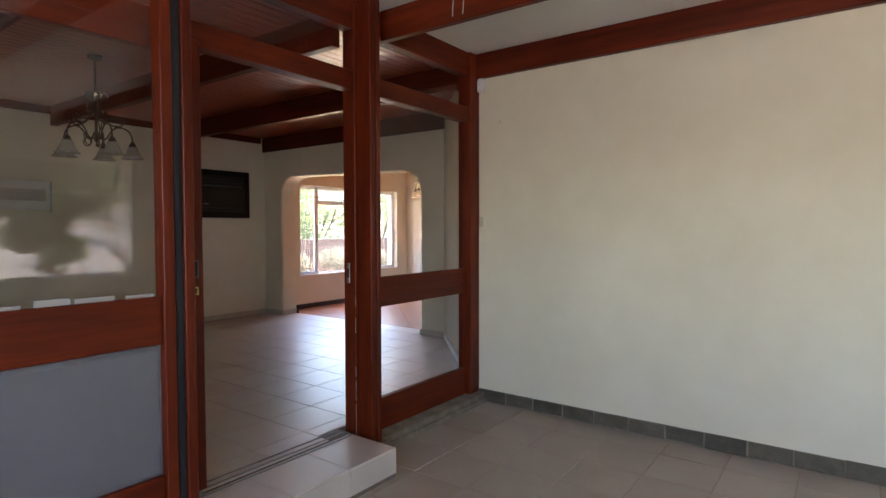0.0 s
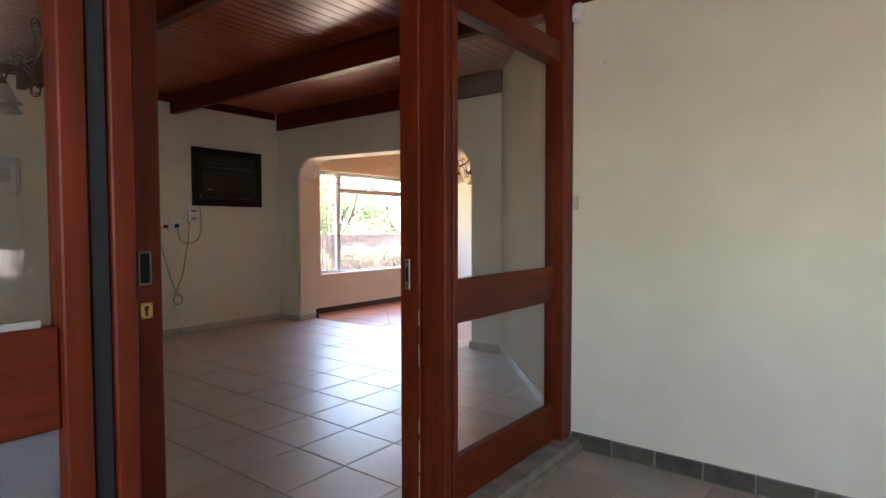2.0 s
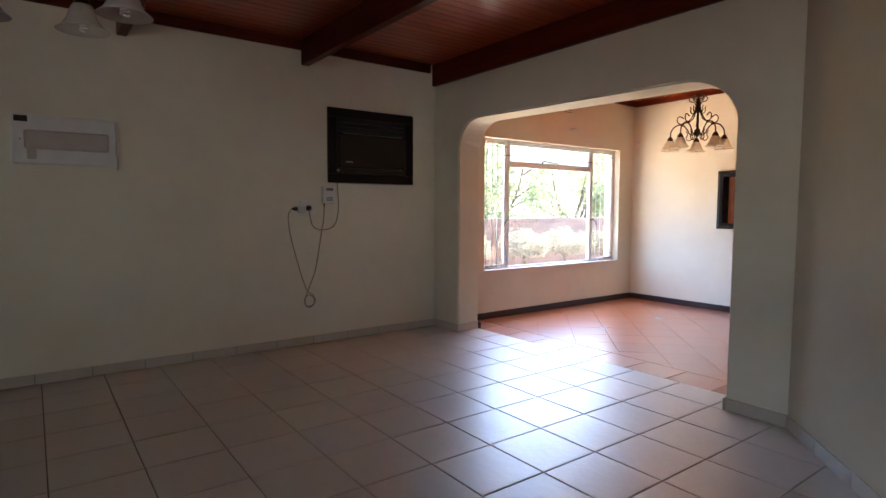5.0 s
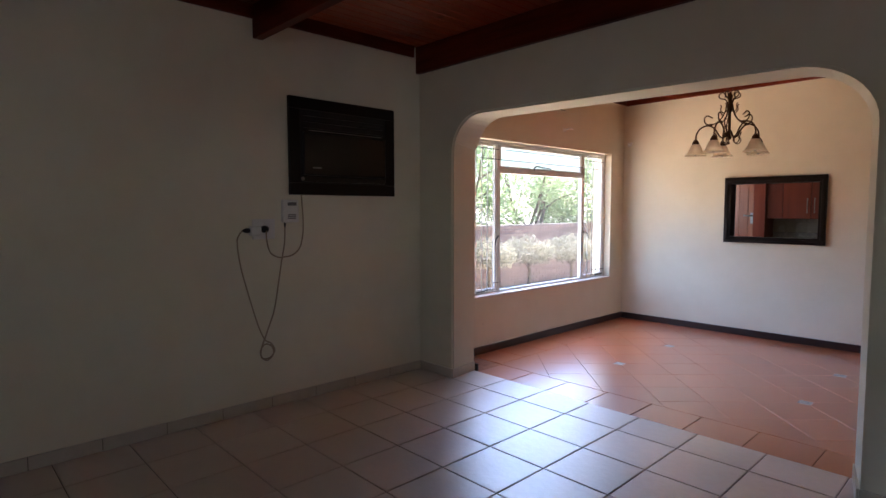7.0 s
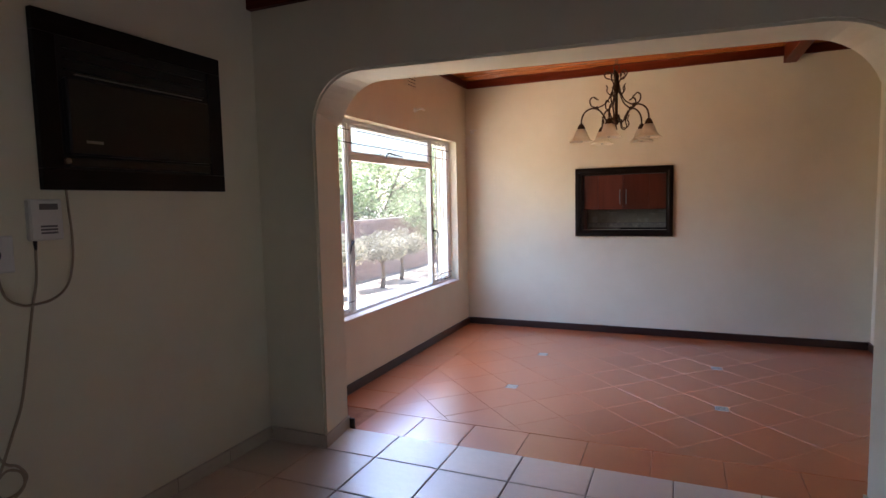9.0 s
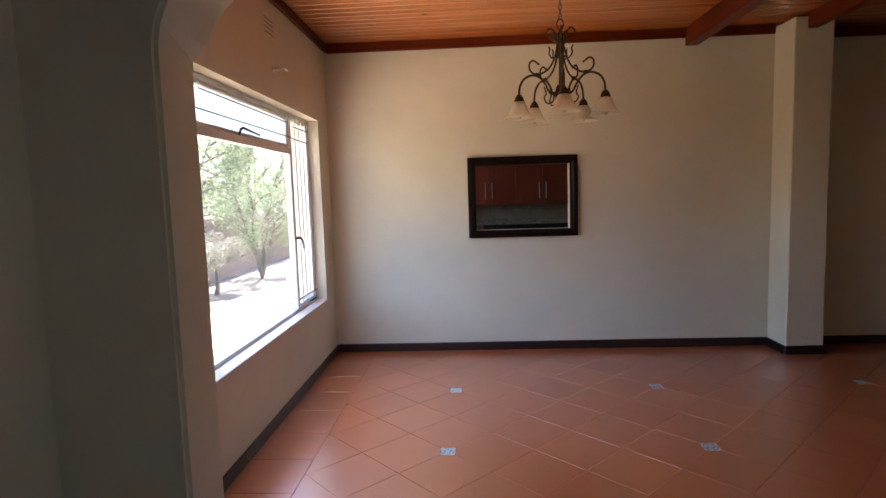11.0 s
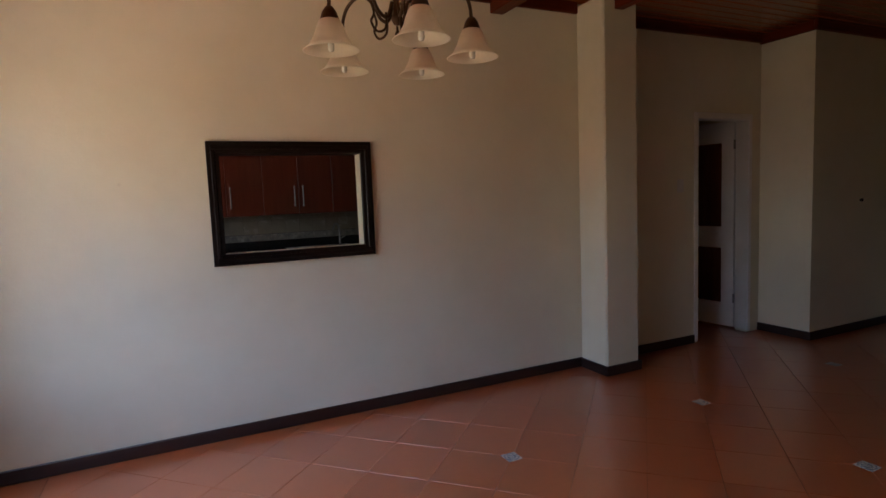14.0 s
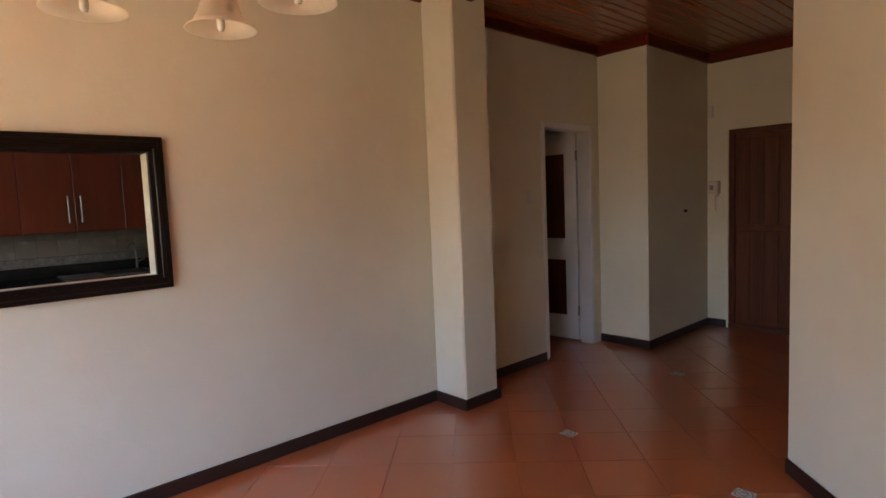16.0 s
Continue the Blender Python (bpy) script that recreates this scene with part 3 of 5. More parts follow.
cornice((XW, XW + 0.03, -1.5, 5.953, 2.728, CEIL + 0.005), RED_Y)
cornice((XW + 0.03, -2.905, YB - 0.03, YB, 2.762, 2.85), RED_X)
cornice((XW, XW + 0.03, YA1, YB, 2.775, 2.85), RED_Y)
cornice((-2.578, -0.77, YB - 0.035, YB, 2.71, 2.79), RED_X)
cornice((-0.768, -0.735, 9.10, YB, 2.70, 2.785), RED_Y)
cornice((-0.768, 0.52, 9.065, 9.10, 2.70, 2.785), RED_X)
cornice((0.485, 0.52, 7.49, 9.065, 2.695, 2.785), RED_Y)


# ---- glazed screen ----
def member(name, row, mat, parent, label=""):
    return part(name, boxes(row, bevel=0.004), mat, parent, label)


def pane(row, parent, mat=None):
    p = part("pane", boxes(row), mat or PANE, parent)
    p.visible_shadow = False
    return p


screen = thing("timber_screen", "red-stained timber and glass screen between two rooms", "screen")
post = member("post", (-2.05, -1.938, 3.128, 3.343, -0.104, 2.99), RED_Z, screen)
member("post", (-1.936, -1.812, 3.148, 3.195, -0.104, 2.99), RED_Z, screen)
# solid black strip in place of the dark gap beside the post
member("weather_strip", (-1.936, -1.822, 3.196, 3.212, -0.104, 2.99), GAP_BLACK, screen, "black strip standing in for the shaded gap")
member("stile", (-1.936, -1.815, 3.213, 3.25, -0.104, 2.99), RED_Z, screen)
part("strike_plate", boxes((-2.018, -1.990, 3.122, 3.1282, 0.998, 1.134), bevel=0.002), CHROME, post, "worn steel strike plate")
part("strike_slot", boxes((-2.011, -1.997, 3.1205, 3.123, 1.035, 1.097)), RECESS, post)
for z in (1.012, 1.120):
    part("screw", lathe(bmesh.new(), [(0.0, 0.002), (0.004, 0.002), (0.005, 0.0)], sides=8), IRON, post).matrix_basis = pose(-2.004, 3.122, z, 90, 0, 0)
for w, z0, z1 in ((0.003, -0.08, 0.17), (0.002, 0.19, 0.33), (0.003, 0.36, 0.43), (0.0025, 0.66, 0.76), (0.002, 0.84, 0.91)):
    part("paint_chip", boxes((-1.940 - w, -1.940, 3.1268, 3.1281, z0, z1)), CREAMPLASTIC, post, "pale scratch along the worn edge")
member("post", (-2.055, -1.925, YP - 0.145, YP - 0.003, -0.104, 2.99), RED_Z, screen)
member("post", (-2.06, -1.94, -1.49, -1.38, -0.02, 2.99), RED_Z, screen)
member("post", (-1.80, -1.70, 1.799, 1.848, 0.0, 2.99), RED_Z, screen)
member("stile", (-1.78, -1.70, 1.700, 1.753, 0.0, 2.99), RED_Z, screen)
member("post", (-1.80, -1.70, -0.02, 0.10, 0.0, 2.99), RED_Z, screen)
# the shadow between fixed stile and post, built as a black strip
member("weather_strip", (-1.78, -1.712, 1.755, 1.797, 0.0, 2.99), GAP_BLACK, screen, "black strip standing in for the shaded gap")
for y0, y1, xo, r0, r1, f1 in ((3.345, YP - 0.147, -2.0, 0.80, 1.018, 0.132), (0.102, 1.698, -1.745, 0.85, 1.068, 0.25), (-1.378, -0.022, -1.745, 0.85, 1.068, 0.25)):
    top_z = 2.300 if xo < -1.9 else 2.99
    low_z = -0.104 if xo < -1.9 else 0.001
    member("rail", (xo - 0.022, xo + 0.024, y0 + 0.055, y1, r0, r1), RED_Y, screen)
    member("rail", (xo - 0.022, xo + 0.024, y0 + 0.055, y1, low_z, f1), RED_Y, screen)
    member("stile", (xo - 0.022, xo + 0.026, y0, y0 + 0.053, low_z, top_z), RED_Z, screen)
    for z0, z1 in ((f1 + 0.002, r0 - 0.002), (r1 + 0.002, top_z)):
        pane((xo - 0.003, xo + 0.003, y0 + 0.055, y1, z0, z1), screen, FILMED_PANE if xo > -1.9 and z0 < 0.5 else None)
    if xo > -1.9 and y0 > 0:
        for k in range(7):
            a = y1 - 0.03 - 0.165 * k
            part("putty", boxes((xo + 0.004, xo + 0.014, a - 0.12 - 0.03 * (k % 2), a, r1 + 0.001, r1 + 0.016 + 0.006 * (k % 3))), PUTTY, screen, "cracked pale putty")
for y0, y1 in ((3.345, YP - 0.147), (-1.378, 3.126)):
    member("transom", (-2.045, -1.945, y0, y1, 2.304, 2.43), RED_Y, screen)
    member("header", (-2.045, -1.945, y0, y1, 2.705, 2.90), RED_Y, screen)
    pane((-2.003, -1.997, y0, y1, 2.432, 2.703), screen)

door = thing("sliding_door", "red-stained glazed timber sliding door standing open", "door")
member("stile", (-1.900, -1.850, 0.85, 0.96, 0.05, 2.300), RED_Z, door)
lead = member("stile", (-1.900, -1.848, 1.832, 1.975, 0.05, 2.300), RED_Z, door)
for z0, z1 in ((0.797, 1.033), (0.05, 0.2), (2.207, 2.300)):
    member("rail", (-1.897, -1.853, 0.962, 1.830, z0, z1), RED_Y, door)
for z0, z1 in ((0.202, 0.795), (1.035, 2.205)):
    pane((-1.878, -1.872, 0.962, 1.830, z0, z1), door)
member("runner", (-1.890, -1.860, 0.9, 1.96, 0.0072, 0.0495), ALU, door)
hz, hy, xf = 1.171, 1.929, -1.848
rim = 0.043
pull = part("flush_pull", boxes((xf, xf + 0.004, hy - 0.016, hy - 0.011, hz - rim, hz + rim), (xf, xf + 0.004, hy + 0.012, hy + 0.017, hz - rim, hz + rim), (xf, xf + 0.004, hy - 0.011, hy + 0.012, hz - rim, hz - rim + 0.005), (xf, xf + 0.004, hy - 0.011, hy + 0.012, hz + rim - 0.005, hz + rim)), WORN_STEEL, lead, "worn chrome flush pull")
part("recess", boxes((xf, xf + 0.001, hy - 0.011, hy + 0.012, hz - rim + 0.005, hz + rim - 0.005)), RECESS, lead)
part("escutcheon", boxes((xf, xf + 0.0035, hy - 0.013, hy + 0.018, 1.042, 1.082), bevel=0.0015), BRASS, lead, "brass keyhole plate")
for dy, dz in ((-0.0095, 1.046), (0.0145, 1.046), (-0.0095, 1.078), (0.0145, 1.078)):
    part("screw", lathe(bmesh.new(), [(0.0, 0.0008), (0.0016, 0.0008), (0.002, 0.0)], sides=8), IRON, lead).matrix_basis = pose(xf + 0.0034, hy + dy, dz, 0, 90, 0)
part("keyhole", boxes((xf + 0.0035, xf + 0.0042, hy - 0.001, hy + 0.006, 1.048, 1.064), (xf + 0.0035, xf + 0.0042, hy - 0.003, hy + 0.008, 1.063, 1.074)), BLACK, lead)

# doorstep and sill
step = structure("doorstep", boxes((-1.93, -1.508, -1.5, 3.035, ZP - 0.004, -0.008)), GROUT, "beige tiled doorstep", "step")
top = tile_data(0.40, 0.392, 0.012, 0.003, TILE)
riser = tile_data(0.392, 0.150, 0.008, 0.003, STEP_TILE)
for k in range(12):
    y = 2.840 - 0.396 * k
    lay("tile", top, step, pose(-1.705, y, 0.0))
    lay("tile", riser, step, pose(-1.50, y, -0.085, 90, 0, 90))
lay("tile", tile_data(0.39, 0.150, 0.008, 0.003, STEP_TILE), step, pose(-1.705, 3.043, -0.085, 90, 0, 180))
sill = structure("sill", boxes((-2.045, -1.86, 3.065, YP, ZP - 0.004, -0.106), (-1.86, -1.80, 3.065, 3.30, ZP - 0.004, -0.106), (-1.86, -1.835, 3.30, YP, ZP - 0.004, -0.15)), CONCRETE, "dirty concrete sill under the screen", "sill")
track = thing("door_track", "grey metal sliding door track set in the floor", "track")
for x in (-1.875, -1.95, -2.01):
    part("rail", boxes((x - 0.006, x + 0.006, -1.37, 3.03, 0.0005, 0.007), bevel=0.002), ALU, track)

# ---- skirtings ----
def skirting(name, p, q, height, thick, mat, label, z=0.0, piece=0.0, seed=0):
    """A skirting from p to q; the room lies to its left. Pieces are tiles."""
    p, q = Vector((*p, 0)), Vector((*q, 0))
    d = q - p
    length, ang = d.length, math.degrees(math.atan2(d.y, d.x))
    if not piece:
        bm = boxes((0, length, 0, thick, 0, height), bevel=0.004)
        ob = part(name, bm, mat)
        ob.matrix_basis = pose(p.x, p.y, z, 0, 0, ang)
        return tagged(ob, label, "skirting", "", "structure")
    rough = mat is SLATE
    base = part(name, boxes((0, length, 0, thick * 0.7, 0, height * 0.97)), CONCRETE if rough else GROUT)
    base.matrix_basis = pose(p.x, p.y, z, 0, 0, ang)
    tagged(base, label, "skirting", "", "structure")
    n = max(1, round(length / piece))
    w = length / n
    data = tile_data(w - 0.004, height - 0.002, thick, 0.003, mat)
    rnd = random.Random(seed + 5)
    for k in range(n):
        if rough:
            data = tile_data(w - rnd.uniform(0.004, 0.014), height - rnd.uniform(0.002, 0.014), thick, 0.005, mat)
        lay("tile", data, base, pose((k + 0.5) * w, thick + (rnd.uniform(-0.002, 0.004) if rough else 0), height / 2, 90 + (rnd.uniform(-3, 3) if rough else 0), 0, 180))
    return base


LIV, DIN, SLA = "beige ceramic tile skirting", "dark brown painted skirting", "grey slate tile skirting"
skirting("baseboard", (XW, 6.03), (XW, -1.5), 0.078, 0.012, BASE_TILE, LIV, 0, 0.36)
skirting("baseboard", (xl, YA0), (XW + 0.012, YA0), 0.078, 0.012, BASE_TILE, LIV, 0, 0.36)
bs = part("baseboard", slab([(xl, YA0 - 0.012), (xl + 0.012, YA0 - 0.012), (xl - 0.033, YA1), (xl - 0.046, YA1)], 0, 0.078), BASE_TILE)
tagged(bs, LIV, "skirting", "", "structure")
bs = part("baseboard", slab([(xr + 0.058, YA0 - 0.012), (xr + 0.071, YA0 - 0.012), (xr, YA1), (xr - 0.012, YA1)], 0, 0.078), BASE_TILE)
tagged(bs, LIV, "skirting", "", "structure")
skirting("baseboard", (-3.31, YA0), (xr + 0.072, YA0), 0.078, 0.012, BASE_TILE, LIV, 0, 0.36)
skirting("baseboard", (-2.06, YP + 0.005), (-3.309, YA0), 0.078, 0.012, BASE_TILE, LIV, 0, 0.36)
skirting("baseboard", (XW, YB), (XW, YA1), 0.077, 0.016, DARKBASE, DIN, ZD)
skirting("baseboard", (-2.908, YB), (XW + 0.016, YB), 0.077, 0.016, DARKBASE, DIN, ZD)
for row in ((-2.921, -2.906, 9.274, YB - 0.016, ZD, ZD + 0.077), (-2.906, -2.563, 9.274, 9.289, ZD, ZD + 0.077), (-2.579, -2.563, 9.289, YB - 0.016, ZD, ZD + 0.077), (-2.579, dx0 - 0.045, YB - 0.016, YB, ZD, ZD + 0.077), (-0.751, -0.735, 9.084, YB, ZD, ZD + 0.077), (-0.735, 0.52, 9.084, 9.10, ZD, ZD + 0.077), (0.504, 0.52, 8.91, 9.084, ZD, ZD + 0.077), (XW + 0.016, xl, YA1, YA1 + 0.016, ZD, ZD + 0.077)):
    tagged(part("baseboard", boxes(row, bevel=0.003), DARKBASE), DIN, "skirting", "", "structure")
skirting("baseboard", (-3.565, YA1), (-2.41, 7.49), 0.077, 0.016, DARKBASE, DIN, ZD)
skirting("baseboard", (4.0, YP), (-1.92, YP), 0.112, 0.014, SLATE, SLA, ZP, 0.27)

# ---- dining window ----
XF = -7.01
win = thing("window_1", "white steel casement window with burglar bars", "window")
tagged(win, kind="structure")
m1, m2, zt1 = 7.19, 8.765, 1.835


def bar(name, y0, y1, z0, z1, parent, mat=None, x=XF, d=0.02, label=""):
    return part(name, boxes((x - d, x + d, y0, y1, z0, z1), bevel=0.003), mat or STEEL_WHITE, parent, label)


bar("frame", wy0, wy1, wz0, wz0 + 0.032, win), bar("frame", wy0, wy1, wz1 - 0.032, wz1, win)
bar("frame", wy0, wy0 + 0.032, wz0 + 0.033, wz1 - 0.033, win), bar("frame", wy1 - 0.032, wy1, wz0 + 0.033, wz1 - 0.033, win)
for m in (m1, m2):
    bar("mullion", m - 0.024, m + 0.024, wz0 + 0.033, wz1 - 0.033, win, d=0.024)
bar("transom", m1 + 0.025, m2 - 0.025, zt1 - 0.028, zt1 + 0.022, win, d=0.022)
for a, b in ((wy0 + 0.033, m1 - 0.025), (m2 + 0.025, wy1 - 0.033)):
    sash = bar("sash", a, a + 0.026, wz0 + 0.035, wz1 - 0.035, win, d=0.014)
    bar("sash", b - 0.026, b, wz0 + 0.035, wz1 - 0.035, win, d=0.014)
    bar("sash", a + 0.027, b - 0.027, wz0 + 0.035, wz0 + 0.06, win, d=0.014)
    bar("sash", a + 0.027, b - 0.027, wz1 - 0.06, wz1 - 0.035, win, d=0.014)
    pane((XF - 0.002, XF + 0.002, a + 0.027, b - 0.027, wz0 + 0.061, wz1 - 0.061), win)
    for k in (0.17, 0.39, 0.61, 0.83):
        y = a + (b - a) * k
        part("burglar_bar", tube(bmesh.new(), [(XF + 0.027, y, wz0 + 0.03), (XF + 0.027, y, wz1 - 0.03)], 0.0062, 6), BAR_SHADED, win)
bar("sash", m1 + 0.026, m2 - 0.026, zt1 + 0.024, zt1 + 0.046, win, d=0.014)
bar("sash", m1 + 0.026, m2 - 0.026, wz1 - 0.056, wz1 - 0.034, win, d=0.014)
bar("sash", m1 + 0.026, m1 + 0.048, zt1 + 0.047, wz1 - 0.057, win, d=0.014), bar("sash", m2 - 0.048, m2 - 0.026, zt1 + 0.047, wz1 - 0.057, win, d=0.014)
pane((XF - 0.002, XF + 0.002, m1 + 0.049, m2 - 0.049, zt1 + 0.047, wz1 - 0.057), win, OBSCURE)
pane((XF - 0.002, XF + 0.002, m1 + 0.025, m2 - 0.025, wz0 + 0.033, zt1 - 0.029), win, DUSTY_PANE)
xb = XF + 0.035
for y0, y1, z in ((wy0 + 0.03, m1 - 0.02, 2.045), (m1 + 0.10, m2 - 0.10, 2.045), (m2 + 0.03, wy1 - 0.06, 2.025), (wy0 + 0.10, m1, 1.945), (m1, m2, 1.94), (m2, wy1 - 0.12, 1.93), (wy0 + 0.03, m1 - 0.02, 0.672), (m2 - 0.01, wy1 - 0.03, 0.665)):
    part("burglar_bar", tube(bmesh.new(), [(xb, y0, z), (xb, y1, z - 0.004)], 0.0045, 6), BARGREY, win, "thin dark horizontal bar")
for y, z0, z1 in ((m1 + 0.10, 2.045, 2.10), (m2 - 0.10, 2.045, 2.10), (m1 + 0.48, 1.87, 1.94), (m2 - 0.36, 1.87, 1.94)):
    part("bar_clip", tube(bmesh.new(), [(xb, y, z0), (xb, y, z1)], 0.003, 5), STEEL_WHITE, win)
for y, sgn in ((m1 - 0.01, -1), (m2 + 0.01, 1)):
    h = part("catch", tube(bmesh.new(), [(XF + 0.02, y, 1.15), (XF + 0.05, y + sgn * 0.02, 1.152), (XF + 0.055, y + sgn * 0.06, 1.13), (XF + 0.055, y + sgn * 0.085, 1.06)], [0.012, 0.009, 0.007, 0.005], 8), IRON, win, "dark iron window catch", True)
part("stay", tube(bmesh.new(), [(XF + 0.03, 7.78, 1.862), (XF + 0.05, 7.76, 1.888), (XF + 0.05, 7.80, 1.90), (XF + 0.045, 8.07, 1.885)], [0.006, 0.008, 0.008, 0.006], 8), IRON, win, "dark iron peg stay", True)
for y in (6.93, 9.15):
    part("stay", tube(bmesh.new(), [(XF + 0.03, y - 0.09, wz0 + 0.04), (XF + 0.045, y, wz0 + 0.045), (XF + 0.03, y + 0.08, wz0 + 0.05)], 0.006, 6), IRON, win, "dark iron peg stay", True)
part("window_sill", boxes((XF + 0.03, XW + 0.012, wy0 + 0.002, wy1 - 0.002, wz0 - 0.006, wz0 + 0.012), bevel=0.004), SILLTILE, win, "pale pinkish tiled sill")

# wall vent, curtain brackets
vent = thing("air_vent", "cream plaster air vent above the window", "vent")
part("plate", boxes((XW, XW + 0.006, 8.05, 8.27, 2.53, 2.67), bevel=0.003), PLASTER, vent)
for k in range(4):
    part("slot", boxes((XW + 0.006, XW + 0.007, 8.08, 8.24, 2.55 + 0.03 * k, 2.556 + 0.03 * k)), DARKPLASTIC, vent)


def bracket(at, rz):
    b = thing("curtain_bracket", "small white curtain rail bracket on the wall", "bracket", at, "curtain brackets")
    b.rotation_euler = (0, 0, radians(rz))
    part("plate", boxes((0, 0.008, -0.026, 0.026, -0.022, 0.022), bevel=0.003), WHITEPLASTIC, b)
    part("arm", tube(bmesh.new(), [(0.005, 0, 0), (0.05, 0, 0.004), (0.07, 0.02, 0.012), (0.07, 0.075, 0.008)], 0.0105, 8), WHITEPLASTIC, b)
    return b


bracket((XW, 8.22, 2.335), 0)
bracket((-6.82, YB, 2.265), -90)

# ---- wall air conditioner ----
ac = thing("air_conditioner", "dark brown wall air conditioner in a dark timber frame", "air conditioner")
ay0, ay1, az0, az1 = 4.764, 5.722, 1.538, 2.249
fr = 0.085
for n, row, mat in (("frame", (XW, XW + 0.03, ay0, ay1, az0, az0 + fr), DARKWOOD_Y), ("frame", (XW, XW + 0.03, ay0, ay1, az1 - fr, az1), DARKWOOD_Y), ("frame", (XW, XW + 0.03, ay0, ay0 + fr, az0 + fr + 0.001, az1 - fr - 0.001), DARKWOOD_Z), ("frame", (XW, XW + 0.03, ay1 - fr, ay1, az0 + fr + 0.001, az1 - fr - 0.001), DARKWOOD_Z)):
    part(n, boxes(row, bevel=0.0015), mat, ac)
iy0, iy1, iz0, iz1 = ay0 + fr, ay1 - fr, az0 + fr, az1 - fr
part("front_panel", boxes((XW + 0.002, XW + 0.052, iy0 + 0.02, iy1 - 0.02, iz0 + 0.06, iz1 - 0.165), bevel=0.008), DARKPLASTIC, ac)
part("body", boxes((XW, XW + 0.02, iy0, iy1, iz0, iz1)), BLACK, ac)
for k in range(3):
    part("louvre", boxes((XW + 0.02, XW + 0.036, iy0 + 0.03, iy1 - 0.03, iz1 - 0.135 + 0.044 * k, iz1 - 0.129 + 0.044 * k)), BLACK, ac)
part("trim_line", boxes((XW + 0.045, XW + 0.0545, 4.905, 5.57, 2.0085, 2.0125)), CHROME, ac, "thin silver trim line")
part("badge", boxes((XW + 0.05, XW + 0.0535, 4.935, 5.01, 1.733, 1.745)), CHROME, ac, "small silver badge")
part("control_flap", boxes((XW + 0.02, XW + 0.04, iy0 + 0.02, iy1 - 0.02, iz0 + 0.012, iz0 + 0.05), bevel=0.004), DARKPLASTIC, ac)
part("knob", lathe(bmesh.new(), [(0.014, 0), (0.013, 0.012), (0.0, 0.013)], sides=12), CHROME, ac).matrix_basis = pose(XW + 0.04, 4.855, 1.655, 0, 90, 0)

# socket, plugs, surge box, cables
sock = thing("wall_socket", "white double wall socket with plugs in it", "socket")
plate = part("plate", boxes((XW, XW + 0.012, 4.478, 4.645, 1.222, 1.363), bevel=0.004), WHITEPLASTIC, sock)
for y in (4.51, 4.575):
    part("rocker", boxes((XW + 0.012, XW + 0.017, y - 0.012, y + 0.012, 1.325, 1.345), bevel=0.002), WHITEPLASTIC, plate)
plug = thing("adaptor_plug", "white plug adaptor pushed into the wall socket", "plug")
part("body", boxes((XW + 0.0125, XW + 0.055, 4.445, 4.525, 1.25, 1.315), bevel=0.008), WHITEPLASTIC, plug)
part("side_plug", lathe(bmesh.new(), [(0.0, 0), (0.018, 0.0), (0.016, 0.03), (0.007, 0.05), (0, 0.052)], sides=12), BLACK, plug, "black plug", True).matrix_basis = pose(XW + 0.035, 4.444, 1.285, 90, 0, 0)
plug2 = thing("round_plug", "black round plug in the wall socket", "plug")
part("body", lathe(bmesh.new(), [(0.0, 0), (0.026, 0.0), (0.024, 0.03), (0.012, 0.04), (0.0, 0.041)], sides=16), BLACK, plug2, "", True).matrix_basis = pose(XW + 0.013, 4.56, 1.292, 0, 90, 0)
surge = thing("surge_protector", "small white surge protector box on the wall", "electrical box")
part("body", boxes((XW, XW + 0.035, 4.698, 4.825, 1.336, 1.50), bevel=0.006), WHITEPLASTIC, surge)
part("label_plate", boxes((XW + 0.035, XW + 0.0365, 4.735, 4.805, 1.458, 1.482)), GREYLABEL, surge)
for k in range(3):
    part("vent_slot", boxes((XW + 0.035, XW + 0.0362, 4.735, 4.80, 1.362 + 0.013 * k, 1.370 + 0.013 * k)), GREYLABEL, surge)
part("plug_neck", tube(bmesh.new(), [(XW + 0.02, 4.718, 1.336), (XW + 0.02, 4.718, 1.30)], [0.008, 0.005], 8), BLACK, surge)


def smooth_line(pts, n=8):
    """A rounded line through a few points."""
    pts = [Vector(p) for p in pts]
    out = []
    for i in range(len(pts) - 1):
        a, b, c, d = pts[max(i - 1, 0)], pts[i], pts[i + 1], pts[min(i + 2, len(pts) - 1)]
        for k in range(n):
            t = k / n
            out.append(0.5 * ((2 * b) + (c - a) * t + (2 * a - 5 * b + 4 * c - d) * t * t + (3 * b - a - 3 * c + d) * t ** 3))
    return out + [pts[-1]]


def cable(label, pts, r=0.0052):
    return tagged(part("cable", tube(bmesh.new(), smooth_line([(XW + o, y, z) for o, y, z in pts]), r, 6), CORD, None, "", True), label, "cable", "cables")


